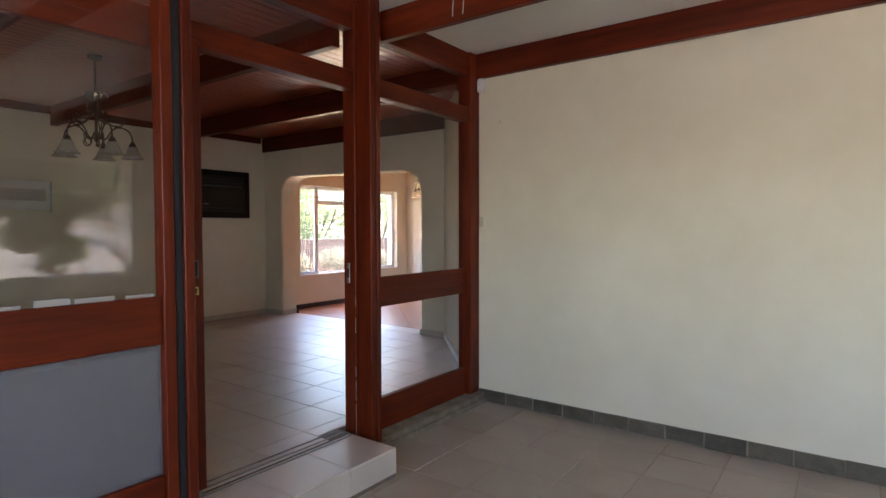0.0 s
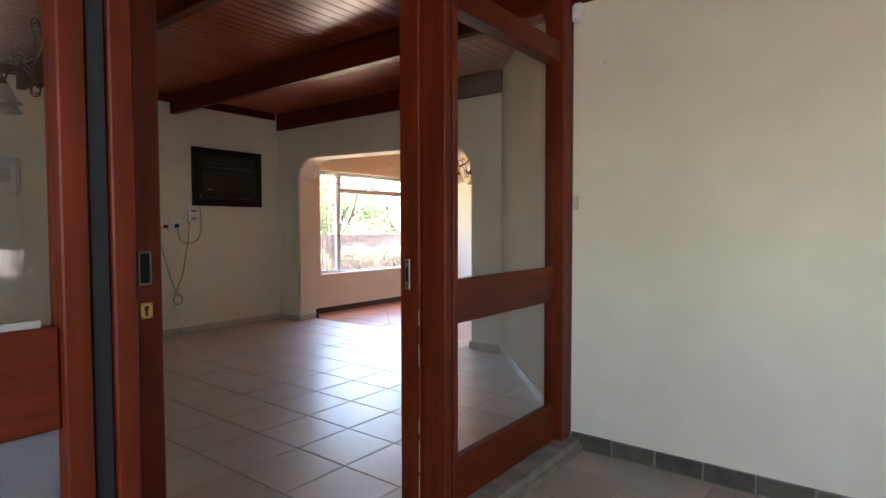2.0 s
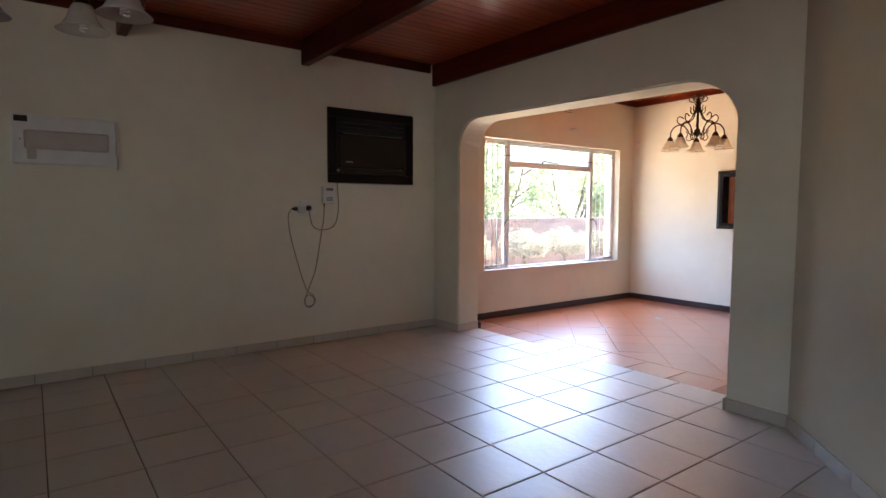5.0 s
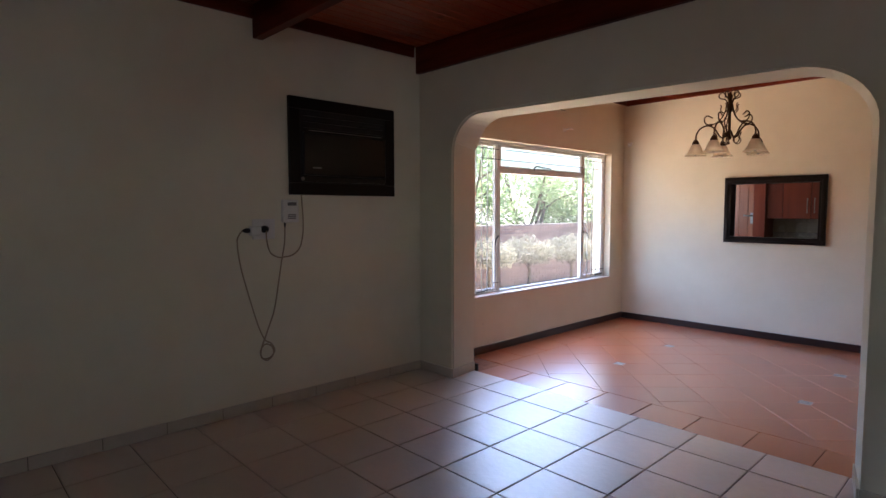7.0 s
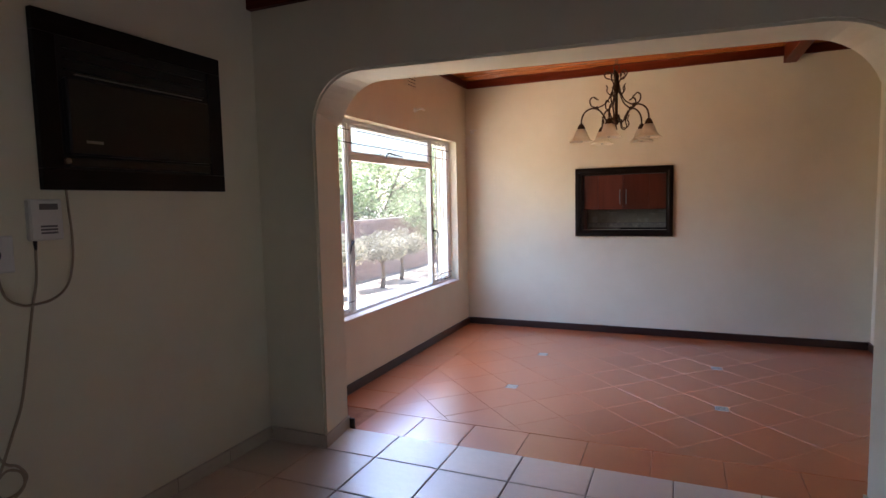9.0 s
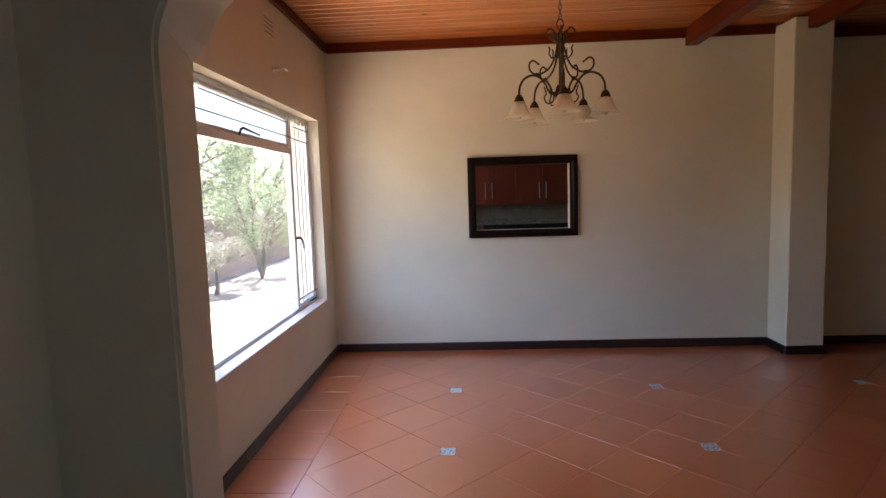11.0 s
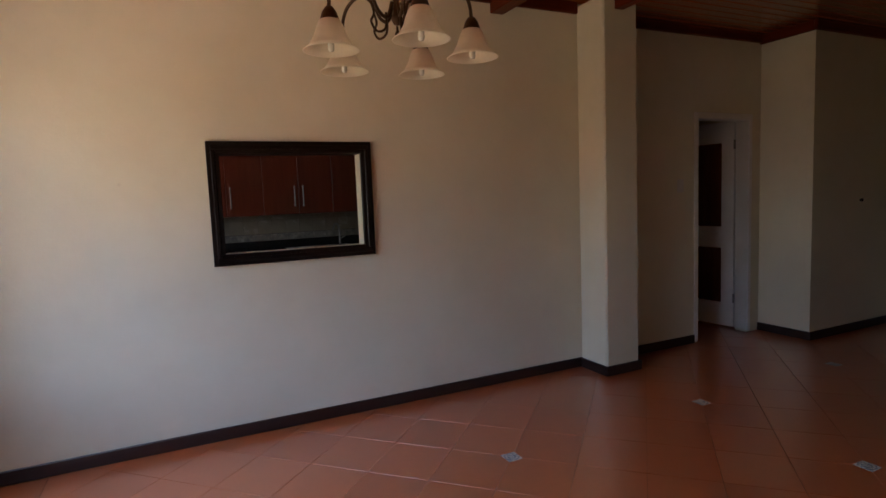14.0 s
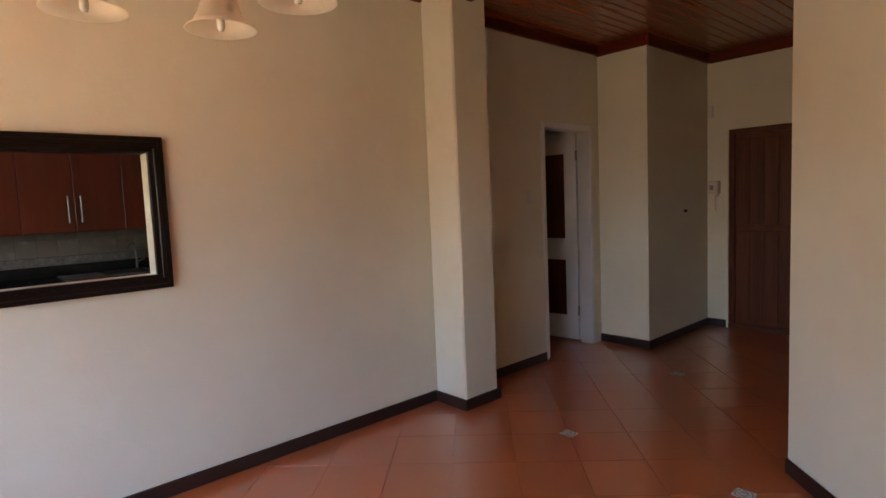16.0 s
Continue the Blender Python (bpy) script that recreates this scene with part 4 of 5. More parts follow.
cable("thin beige power cable looped down the wall", [(0.035, 4.395, 1.285), (0.03, 4.372, 1.255), (0.012, 4.366, 1.205), (0.008, 4.385, 1.05), (0.008, 4.44, 0.83), (0.008, 4.50, 0.62), (0.010, 4.548, 0.505), (0.010, 4.595, 0.47), (0.010, 4.622, 0.415), (0.010, 4.588, 0.37), (0.012, 4.53, 0.372), (0.014, 4.512, 0.43), (0.016, 4.55, 0.472), (0.018, 4.60, 0.445), (0.020, 4.605, 0.39), (0.020, 4.56, 0.355), (0.020, 4.515, 0.385), (0.020, 4.518, 0.45), (0.016, 4.545, 0.51), (0.010, 4.585, 0.60), (0.008, 4.63, 0.72), (0.008, 4.675, 0.96), (0.010, 4.695, 1.08), (0.012, 4.715, 1.18), (0.02, 4.718, 1.31)])
cable("thin beige air conditioner cable sagging to the socket", [(0.05, 4.56, 1.285), (0.035, 4.568, 1.22), (0.016, 4.60, 1.13), (0.014, 4.65, 1.092), (0.016, 4.70, 1.086), (0.012, 4.78, 1.098), (0.010, 4.84, 1.15), (0.008, 4.868, 1.25), (0.008, 4.872, 1.36), (0.008, 4.866, 1.46), (0.008, 4.862, 1.545)])

# distribution board
db = thing("distribution_board", "white electrical distribution board with a flip cover", "electrical box", (0, 0.02, -0.025))
part("case", boxes((XW, XW + 0.045, 2.362, 2.992, 1.622, 1.967), bevel=0.006), WHITEPLASTIC, db)
part("cover", boxes((XW + 0.045, XW + 0.07, 2.43, 2.945, 1.725, 1.86), bevel=0.012), GREYCOVER, db, "translucent beige flip cover")
part("label_plate", boxes((XW + 0.045, XW + 0.0465, 2.378, 2.455, 1.915, 1.957)), DARKPLASTIC, db, "dark brown label")
part("tab", boxes((XW + 0.045, XW + 0.052, 2.445, 2.50, 1.655, 1.722), bevel=0.003), GREYCOVER, db)
part("side_flap", boxes((XW + 0.001, XW + 0.085, 2.994, 3.004, 1.60, 1.955), bevel=0.003), WHITEPLASTIC, db, "white hinged side flap")
part("indicator", boxes((XW + 0.045, XW + 0.047, 2.405, 2.413, 1.788, 1.797)), BLACK, db)

# ---- serving hatch ----
hatch = thing("hatch_frame", "dark stained timber frame round a serving hatch", "frame")
ox0, ox1, oz0, oz1 = -5.617, -4.621, 1.048, 1.783
mid = lambda a, b: (a + b) / 2
for n, row, mat in (("rail", (ox0, ox1, oz0, hz0 + 0.004), DARKWOOD), ("rail", (ox0, ox1, hz1 - 0.004, oz1), DARKWOOD), ("stile", (ox0, hx0 + 0.004, hz0 + 0.0043, hz1 - 0.0043), DARKWOOD_Z), ("stile", (hx1 - 0.004, ox1, hz0 + 0.0043, hz1 - 0.0043), DARKWOOD_Z)):
    x0, x1, z0, z1 = row
    p = part(n, boxes((x0, x1, YB - 0.030, YB - 0.0005, z0, z1), bevel=0.0015), mat, hatch)
    if n == "rail":
        part("moulding", boxes((x0 + 0.02, x1 - 0.02, YB - 0.042, YB - 0.0305, mid(z0, z1) - 0.014, mid(z0, z1) + 0.014), bevel=0.006), mat, p)
    else:
        part("moulding", boxes((mid(x0, x1) - 0.014, mid(x0, x1) + 0.014, YB - 0.042, YB - 0.0305, z0 - 0.02, z1 + 0.02), bevel=0.006), mat, p)

for row in ((hx0 - 0.001, hx0 + 0.006, hz0, hz1), (hx0 + 0.0065, hx1, hz1 - 0.006, hz1 + 0.001)):
    part("lining", boxes((row[0], row[1], YB - 0.0004, YB + 0.119, row[2], row[3])), DARKWOOD, hatch)

# ---- kitchen seen through the hatch ----
YK = 12.10
xs = [-5.92, -5.71, -5.345, -4.98, -4.615, -4.25, -3.885, -3.52]
for a, b in ((0, 1), (1, 3), (3, 5), (5, 7)):
    cab = thing("wall_cabinet", "cherry red kitchen wall cabinet with steel bar handles", "cabinet", group="kitchen wall cabinets")
    part("body", boxes((xs[a], xs[b], YK + 0.02, 12.449, 1.285, 2.02)), CABINET, cab)
    for k in range(a, b):
        leaf = part("door", boxes((xs[k] + 0.002, xs[k + 1] - 0.002, YK, YK + 0.019, 1.285, 2.02), bevel=0.003), CABINET, cab)
        x = xs[k] + 0.045 if (k - 1) % 2 else xs[k + 1] - 0.045
        if k:
            part("handle", tube(bmesh.new(), [(x, YK - 0.001, 1.38), (x, YK - 0.03, 1.38), (x, YK - 0.03, 1.365), (x, YK - 0.03, 1.585), (x, YK - 0.03, 1.57), (x, YK - 0.001, 1.57)], 0.007, 8), CHROME, leaf, "steel bar handle")
base = thing("base_cabinet", "cherry red kitchen base cabinets", "cabinet")
part("body", boxes((-5.40, -2.2, 11.87, 12.449, 0, 0.865)), CABINET, base)
top_ = thing("worktop", "black granite kitchen worktop", "worktop")
part("slab", boxes((-5.42, -2.2, 11.84, 12.449, 0.866, 0.905), bevel=0.004), BLACKSTONE, top_)
part("upstand", boxes((-5.42, -2.2, 12.41, 12.432, 0.9055, 0.998), bevel=0.003), BLACKSTONE, top_)
splash = thing("splashback", "beige kitchen splashback tiles with a patterned border", "tiles")
part("backing", boxes((-5.92, -2.2, 12.438, 12.4495, 0.906, 1.284)), GROUT, splash)
sd = tile_data(0.148, 0.148, 0.006, 0.002, SPLASH_TILE)
pd = tile_data(0.148, 0.07, 0.006, 0.002, BORDER_TILE)
for k in range(24):
    lay("tile", pd, splash, pose(-5.84 + 0.15 * k, 12.433, 1.035, 90, 0, 0))
    for z in (1.15, 1.30):
        lay("tile", sd, splash, pose(-5.84 + 0.15 * k, 12.433, z, 90, 0, 0))
sink = thing("kitchen_sink", "stainless steel kitchen sink set in the worktop", "sink")
part("rim", boxes((-4.75, -4.05, 11.93, 12.36, 0.9052, 0.912), bevel=0.003), CHROME, sink)
part("bowl", boxes((-4.45, -4.1, 11.98, 12.31, 0.9121, 0.9135)), IRON, sink)
tap = thing("kitchen_tap", "chrome kitchen tap with a curved spout", "tap")
part("spout", tube(bmesh.new(), smooth_line([(-4.12, 12.39, 0.912), (-4.12, 12.39, 1.06), (-4.14, 12.37, 1.13), (-4.19, 12.30, 1.145), (-4.23, 12.25, 1.09)]), 0.011, 10), CHROME, tap, "", True)
part("lever", tube(bmesh.new(), [(-4.12, 12.39, 0.97), (-4.06, 12.37, 1.0)], 0.008, 8), CHROME, tap)
kd = thing("kitchen_door", "warm brown planked timber door with a steel handle", "door")
part("leaf", boxes((-6.93, -6.13, 12.40, 12.449, 0.0, 2.03)), PINE_Z, kd)
for k in range(6):
    part("plank", boxes((-6.925 + 0.132 * k, -6.80 + 0.132 * k, 12.392, 12.40, 0.01, 2.02), bevel=0.003), PINE_Z, kd)
hp = part("handle_plate", boxes((-6.235, -6.185, 12.384, 12.3915, 1.20, 1.37), bevel=0.003), CHROME, kd, "steel handle plate")
part("lever", tube(bmesh.new(), [(-6.21, 12.384, 1.32), (-6.21, 12.345, 1.32), (-6.32, 12.345, 1.325)], 0.01, 8), CHROME, hp)
fridge = thing("end_panel", "tall dark kitchen end panel", "cabinet")
part("board", boxes((-6.09, -5.925, 12.05, 12.449, 0, 2.05), bevel=0.003), CABINET, fridge)

# ---- hall ----
hd = thing("door_1", "white painted passage door standing open", "door")
tagged(hd, kind="structure")
part("frame", boxes((dx0 - 0.045, dx0, YB - 0.012, YB + 0.13, 0, 2.06), bevel=0.003), WHITE_PAINT, hd)
part("frame", boxes((dx1, dx1 + 0.042, YB - 0.012, YB + 0.13, 0, 2.06), bevel=0.003), WHITE_PAINT, hd)
part("frame", boxes((dx0 + 0.001, dx1 - 0.001, YB - 0.012, YB + 0.13, 2.005, 2.06), bevel=0.003), WHITE_PAINT, hd)
lf = part("leaf", boxes((0, 0.72, -0.04, 0, 0.008, 0.24), (0, 0.72, -0.04, 0, 0.79, 1.0), (0, 0.72, -0.04, 0, 1.82, 2.02), (0, 0.125, -0.04, 0, 0.24, 0.79), (0.595, 0.72, -0.04, 0, 0.24, 0.79), (0, 0.125, -0.04, 0, 1.0, 1.82), (0.595, 0.72, -0.04, 0, 1.0, 1.82)), WHITE_PAINT, hd, "white panelled leaf")
lf.matrix_basis = pose(dx1 - 0.01, YB + 0.14, 0, 0, 0, 97)
for z0, z1 in ((0.241, 0.789), (1.001, 1.819)):
    part("panel", boxes((0.126, 0.594, -0.03, -0.01, z0, z1)), DOORWOOD, lf, "dark brown inset panel")
for z in (0.25, 1.75):
    part("hinge", boxes((-0.008, 0.0, -0.012, 0.012, z, z + 0.09)), CHROME, lf)
fd = thing("door_2", "dark red-brown timber front door, closed", "door")
tagged(fd, kind="structure")
fd.location = (0.16, 0.08, 0.025)
for row in ((0.37, 0.45, 8.755, 8.809, 0, 1.984), (0.37, 0.45, 7.901, 7.955, 0, 1.984), (0.37, 0.45, 7.956, 8.754, 1.93, 1.984)):
    part("frame", boxes(row, bevel=0.003), DOORWOOD, fd)
part("threshold", boxes((0.361, 0.60, 7.9, 8.81, G, 0.0055)), DOORWOOD, fd)
part("leaf", boxes((0.40, 0.44, 7.957, 8.753, 0.006, 1.929)), DOORWOOD, fd)
for z0, z1 in ((0.05, 0.96), (1.03, 1.88)):
    for k in range(6):
        part("board", boxes((0.392, 0.40, 7.97 + 0.13 * k, 8.095 + 0.13 * k, z0, z1), bevel=0.003), DOORWOOD, fd)
part("lock_rail", boxes((0.386, 0.40, 7.96, 8.75, 0.965, 1.025), bevel=0.004), DOORWOOD, fd)
tel = thing("intercom_phone", "cream wall intercom handset with a coiled cord", "intercom", (0.16, 0.08, 0.01))
part("base", boxes((0.33, 0.359, 8.885, 9.0, 1.362, 1.495), bevel=0.006), CREAMPLASTIC, tel)
part("handset", boxes((0.31, 0.33, 8.89, 8.925, 1.33, 1.49), bevel=0.008), CREAMPLASTIC, tel)
part("button_panel", boxes((0.3285, 0.33, 8.945, 8.985, 1.40, 1.45)), GREYLABEL, tel)
part("cord", tube(bmesh.new(), [(0.335 + 0.008 * math.cos(k * 0.9), 8.925 + 0.008 * math.sin(k * 0.9), 1.362 - 0.0032 * k) for k in range(56)], 0.003, 5), CREAMPLASTIC, tel, "", True)
sen = thing("alarm_sensor", "small white alarm sensor high in the corner", "sensor", (0.16, 0.08, 0.02), group="alarm sensors")
part("body", boxes((0.325, 0.359, 8.955, 9.0, 2.13, 2.25), bevel=0.008), WHITEPLASTIC, sen)
pir = thing("alarm_sensor", "white motion sensor on the wall under the beam", "sensor", group="alarm sensors")
part("body", boxes((-1.922, -1.850, YP - 0.06, YP - 0.001, 2.565, 2.690), bevel=0.018), WHITEPLASTIC, pir)
part("lens", boxes((-1.91, -1.862, YP - 0.0635, YP - 0.0603, 2.592, 2.627), bevel=0.002), WHITE_PAINT, pir)
sw = thing("light_switch", "white light switch plate on the wall", "switch", group="switches")
part("plate", boxes((-1.83, -1.755, YB - 0.008, YB - 0.0005, 1.36, 1.475), bevel=0.003), WHITEPLASTIC, sw)
part("rocker", boxes((-1.80, -1.785, YB - 0.012, YB - 0.008, 1.40, 1.43), bevel=0.001), WHITEPLASTIC, sw)
sw2 = thing("light_switch", "narrow cream switch on the wall edge by the screen", "switch", group="switches")
part("plate", boxes((-1.92, -1.885, YP - 0.014, YP - 0.0005, 1.385, 1.475), bevel=0.003), CREAMPLASTIC, sw2)
stop = thing("door_stopper", "small dark round stopper on the hall wall", "stopper")
part("body", lathe(bmesh.new(), [(0.0, 0.03), (0.014, 0.026), (0.016, 0.012), (0.009, 0.0)], sides=12), BLACK, stop, "", True).matrix_basis = pose(-0.02, 9.0995, 1.22, 90, 0, 0)
wires = thing("loose_wires", "two thin white wires hanging from the ceiling beam", "wire")
for x in (-1.30, -1.22):
    part("wire", tube(bmesh.new(), smooth_line([(x, 3.386, 2.90), (x + 0.005, 3.37, 2.82), (x - 0.006, 3.375, 2.72)]), 0.003, 5), WHITEPLASTIC, wires)


# ---- chandeliers ----
def chandelier(at, top, turn, shade=None, words="cream glass"):
    """Five curled arms round a stem, with bell shades; at is the axis at the height of the shade rims."""
    c = thing("chandelier", "aged bronze five-arm chandelier with %s bell shades" % words, "chandelier", at, "chandeliers")
    part("finial", lathe(bmesh.new(), [(0.0, 0.082), (0.008, 0.086), (0.010, 0.093), (0.005, 0.101), (0.004, 0.118), (0.0, 0.1195)], sides=10), BRONZE, c, "", True)
    part("stem", lathe(bmesh.new(), [(0.0, 0.12), (0.012, 0.125), (0.022, 0.145), (0.012, 0.165), (0.011, 0.36), (0.02, 0.375), (0.024, 0.41), (0.016, 0.47), (0.02, 0.5), (0.008, 0.53), (0.0, 0.535)], sides=12), BRONZE, c, "", True)
    part("ring", tube(bmesh.new(), [(0.021 * math.cos(a), 0, 0.562 + 0.030 * math.sin(a)) for a in (math.pi * k / 6 for k in range(13))], 0.004, 6), BRONZE, c, "", True)
    z = 0.607
    k = 0
    while at[2] + z < top - 0.05:
        pts = [(0.009 * math.cos(a), 0, 0.018 * math.sin(a)) for a in (math.pi * i / 5 for i in range(11))]
        link = part("chain_link", tube(bmesh.new(), pts, 0.0028, 5), BRONZE, c)
        link.matrix_basis = pose(0, 0, z, 0, 0, 90 * (k % 2))
        z += 0.029
        k += 1
    part("ceiling_cup", lathe(bmesh.new(), [(0.012, 0), (0.05, 0.015), (0.06, 0.045)], sides=16, closed=True), BRONZE, c, "", True).matrix_basis = pose(0, 0, top - at[2] - 0.046)
    spiral = lambda cx, cz, r0, r1, a0, a1, n=12: [(cx + (r0 + (r1 - r0) * k / n) * math.cos(radians(a0 + (a1 - a0) * k / n)), 0, cz + (r0 + (r1 - r0) * k / n) * math.sin(radians(a0 + (a1 - a0) * k / n))) for k in range(n + 1)]
    for i in range(5):
        ang = turn + 72 * i
        arm_line = smooth_line([(0.018, 0, 0.20), (0.04, 0, 0.145), (0.075, 0, 0.16), (0.10, 0, 0.205), (0.135, 0, 0.245), (0.185, 0, 0.258), (0.235, 0, 0.235), (0.262, 0, 0.19), (0.268, 0, 0.135)], 5)
        arm = part("arm", tube(bmesh.new(), arm_line, 0.0065, 7), BRONZE, c, "", True)
        arm.matrix_basis = pose(0, 0, 0, 0, 0, ang)
        brace = smooth_line([(0.022, 0, 0.43), (0.04, 0, 0.36), (0.075, 0, 0.30), (0.125, 0, 0.268), (0.165, 0, 0.266), (0.195, 0, 0.285), (0.20, 0, 0.325), (0.175, 0, 0.345), (0.15, 0, 0.33), (0.135, 0, 0.322)], 5)
        part("scroll", tube(bmesh.new(), brace, 0.0055, 6), BRONZE, arm, "", True)
        part("scroll", tube(bmesh.new(), smooth_line([(0.016, 0, 0.42), (0.035, 0, 0.47), (0.075, 0, 0.485), (0.09, 0, 0.51), (0.065, 0, 0.535), (0.04, 0, 0.515), (0.042, 0, 0.49)], 5), 0.005, 6), BRONZE, arm, "", True)
        part("scroll", tube(bmesh.new(), smooth_line([(0.02, 0, 0.375), (0.05, 0, 0.36), (0.072, 0, 0.385), (0.068, 0, 0.415), (0.078, 0, 0.43)], 5), 0.0045, 6), BRONZE, arm, "", True)
        part("scroll", tube(bmesh.new(), smooth_line([(0.045, 0, 0.16), (0.05, 0, 0.105), (0.085, 0, 0.09), (0.108, 0, 0.12), (0.095, 0, 0.15), (0.108, 0, 0.19)], 5), 0.0045, 6), BRONZE, arm, "", True)
        part("collar", lathe(bmesh.new(), [(0.0, 0.0), (0.011, 0.004), (0.014, 0.014), (0.011, 0.024), (0.0, 0.028)], (0.148, 0, 0.247), 10), BRONZE, arm, "", True)
        cup = part("cup", lathe(bmesh.new(), [(0.0, 0.145), (0.012, 0.142), (0.024, 0.125), (0.032, 0.10), (0.034, 0.088)], (0.268, 0, 0), 14), BRONZE, arm, "", True)
        part("shade", lathe(bmesh.new(), [(0.024, 0.105), (0.036, 0.096), (0.046, 0.075), (0.056, 0.045), (0.072, 0.018), (0.094, 0.0), (0.091, 0.0), (0.069, 0.019), (0.053, 0.046), (0.043, 0.075), (0.033, 0.094)], (0.268, 0, 0), 24), shade or FROST, arm, words + " bell shade", True)
        if shade:
            coil = [(0.268 + 0.013 * math.cos(a), 0.013 * math.sin(a), 0.002 + 0.0019 * a) for a in (math.pi * q / 4 for q in range(33))]
            part("bulb", tube(bmesh.new(), coil, 0.0048, 6), BULB, arm, "unlit white spiral bulb", True)
            continue
        part("bulb", lathe(bmesh.new(), [(0.0, -0.004), (0.008, -0.002), (0.0105, 0.006), (0.0105, 0.05), (0.009, 0.07), (0.0, 0.072)], (0.268, 0, 0), 10), BULB, arm, "unlit white bulb", True)
    return c


chandelier((-5.022, 7.97, 1.907), 2.845, -95.3)
chandelier((-4.36, 2.515, 1.98), 2.82, -70, RIBBED, "clouded ribbed glass")

# ---- sunroom window and what lies outside ----
ew = thing("window_2", "white steel window with burglar bars in the sunroom", "window")
tagged(ew, kind="structure")
for row in ((4.10, 4.14, ey0, ey1, ez0, ez0 + 0.04), (4.10, 4.14, ey0, ey1, ez1 - 0.04, ez1), (4.10, 4.14, ey0, ey0 + 0.04, ez0 + 0.041, ez1 - 0.041), (4.10, 4.14, ey1 - 0.04, ey1, ez0 + 0.041, ez1 - 0.041), (4.08, 4.16, 1.75, 2.05, ez0 + 0.041, ez1 - 0.041), (4.10, 4.14, ey0 + 0.041, 1.749, 1.85, 1.89), (4.10, 4.14, 2.051, ey1 - 0.041, 1.85, 1.89)):
    part("frame", boxes(row, bevel=0.003), STEEL_WHITE, ew)
for k in range(20):
    y = ey0 + 0.2 + 0.24 * k
    if not 1.65 < y < 2.15 and y < ey1 - 0.05:
        part("burglar_bar", tube(bmesh.new(), [(4.06, y, ez0 + 0.0), (4.06, y, ez1)], 0.007, 6), IRON, ew)
for yc in (2.52, 2.74, 3.24, 3.46, 3.96, 4.18):
    part("bar_ring", tube(bmesh.new(), [(4.05, yc + 0.09 * math.cos(a), 1.42 + 0.06 * math.sin(a)) for a in (math.pi * k / 8 for k in range(17))], 0.006, 5), IRON, ew)
for z in (1.34, 1.5):
    part("burglar_bar", tube(bmesh.new(), [(4.06, ey0, z), (4.06, ey1, z)], 0.006, 6), IRON, ew)
pane((4.118, 4.122, ey0 + 0.041, 1.749, ez0 + 0.041, 1.849), ew), pane((4.118, 4.122, 2.051, ey1 - 0.041, ez0 + 0.041, 1.849), ew)

for n, (a, b) in enumerate(so):
    w = thing("window_%d" % (n + 3), "plain white steel window", "window")
    tagged(w, kind="structure")
    for row in ((a, b, 0.88, 0.92), (a, b, 2.28, 2.32), (a, a + 0.04, 0.921, 2.279), (b - 0.04, b, 0.921, 2.279), ((a + b) / 2 - 0.02, (a + b) / 2 + 0.02, 0.921, 2.279)):
        part("frame", boxes((row[0], row[1], -1.64, -1.60, row[2], row[3]), bevel=0.003), STEEL_WHITE, w)

ground = structure("ground", boxes((-400, 400, -400, 400, G - 0.3, G - 0.02)), GROUND, "dry leafy ground", "ground")
structure("paving", slab([(-9.75, -30), (-7.151, -30), (-7.151, 12.71), (-7.0, 12.8), (-4.0, 13.5), (-4.0, 40), (-8.6, 40), (-9.45, 17), (-10.1, 12.5), (-9.9, 8)], G - 0.1, G), PAVING, "pale sunlit concrete driveway", "paving")
structure("paving_front", boxes((4.251, 9, -8, 12, G - 0.1, G)), PAVING, "pale sunlit paving", "paving")
tagged(part("boundary_wall_front", boxes((10.5, 10.7, -12, 16, G - 0.1, 2.1)), WHITE_PAINT), "white painted boundary wall", "wall", "", "structure")

# brick boundary wall
XB = -11.25
bw = structure("wall_garden", boxes((XB - 0.22, XB - 0.006, -6, 34, G - 0.1, 1.08)), MORTAR, "red-brown face brick garden wall", "wall")
bd = tile_data(0.222, 0.073, 0.01, 0.003, BRICK, "brick")
rows = []
for r in range(16):
    for k in range(150):
        y = -1.0 + 0.234 * k + (0.117 if r % 2 else 0)
        rows.append((y, G + 0.04 + 0.085 * r))
near = sorted(rows, key=lambda p: (abs(p[0] - 14.3) > 2.2, p[1] < 0.1))[:300]
chosen = set(near)
for y, z in near:
    lay("brick", bd, bw, pose(XB + random.uniform(-0.002, 0.003), y, z, 90, 0, 90))
vs, fs = [], []
for y, z in rows:
    if (y, z) not in chosen:
        o = len(vs)
        x = XB + random.uniform(-0.002, 0.003)
        vs += [(x - 0.01, y - 0.111, z - 0.037), (x - 0.01, y + 0.111, z - 0.037), (x - 0.01, y + 0.111, z + 0.037), (x - 0.01, y - 0.111, z + 0.037), (x, y - 0.108, z - 0.034), (x, y + 0.108, z - 0.034), (x, y + 0.108, z + 0.034), (x, y - 0.108, z + 0.034)]
        fs += [(o + 4, o + 5, o + 6, o + 7)] + [(o + k, o + (k + 1) % 4, o + 4 + (k + 1) % 4, o + 4 + k) for k in range(4)]
me = bpy.data.meshes.new("brickwork")
me.from_pydata(vs, [], fs)
me.materials.append(BRICK_ISLAND)
ob = new("brickwork", me)
ob.parent = bw
tagged(ob, "red-brown face bricks", kind="stuff")


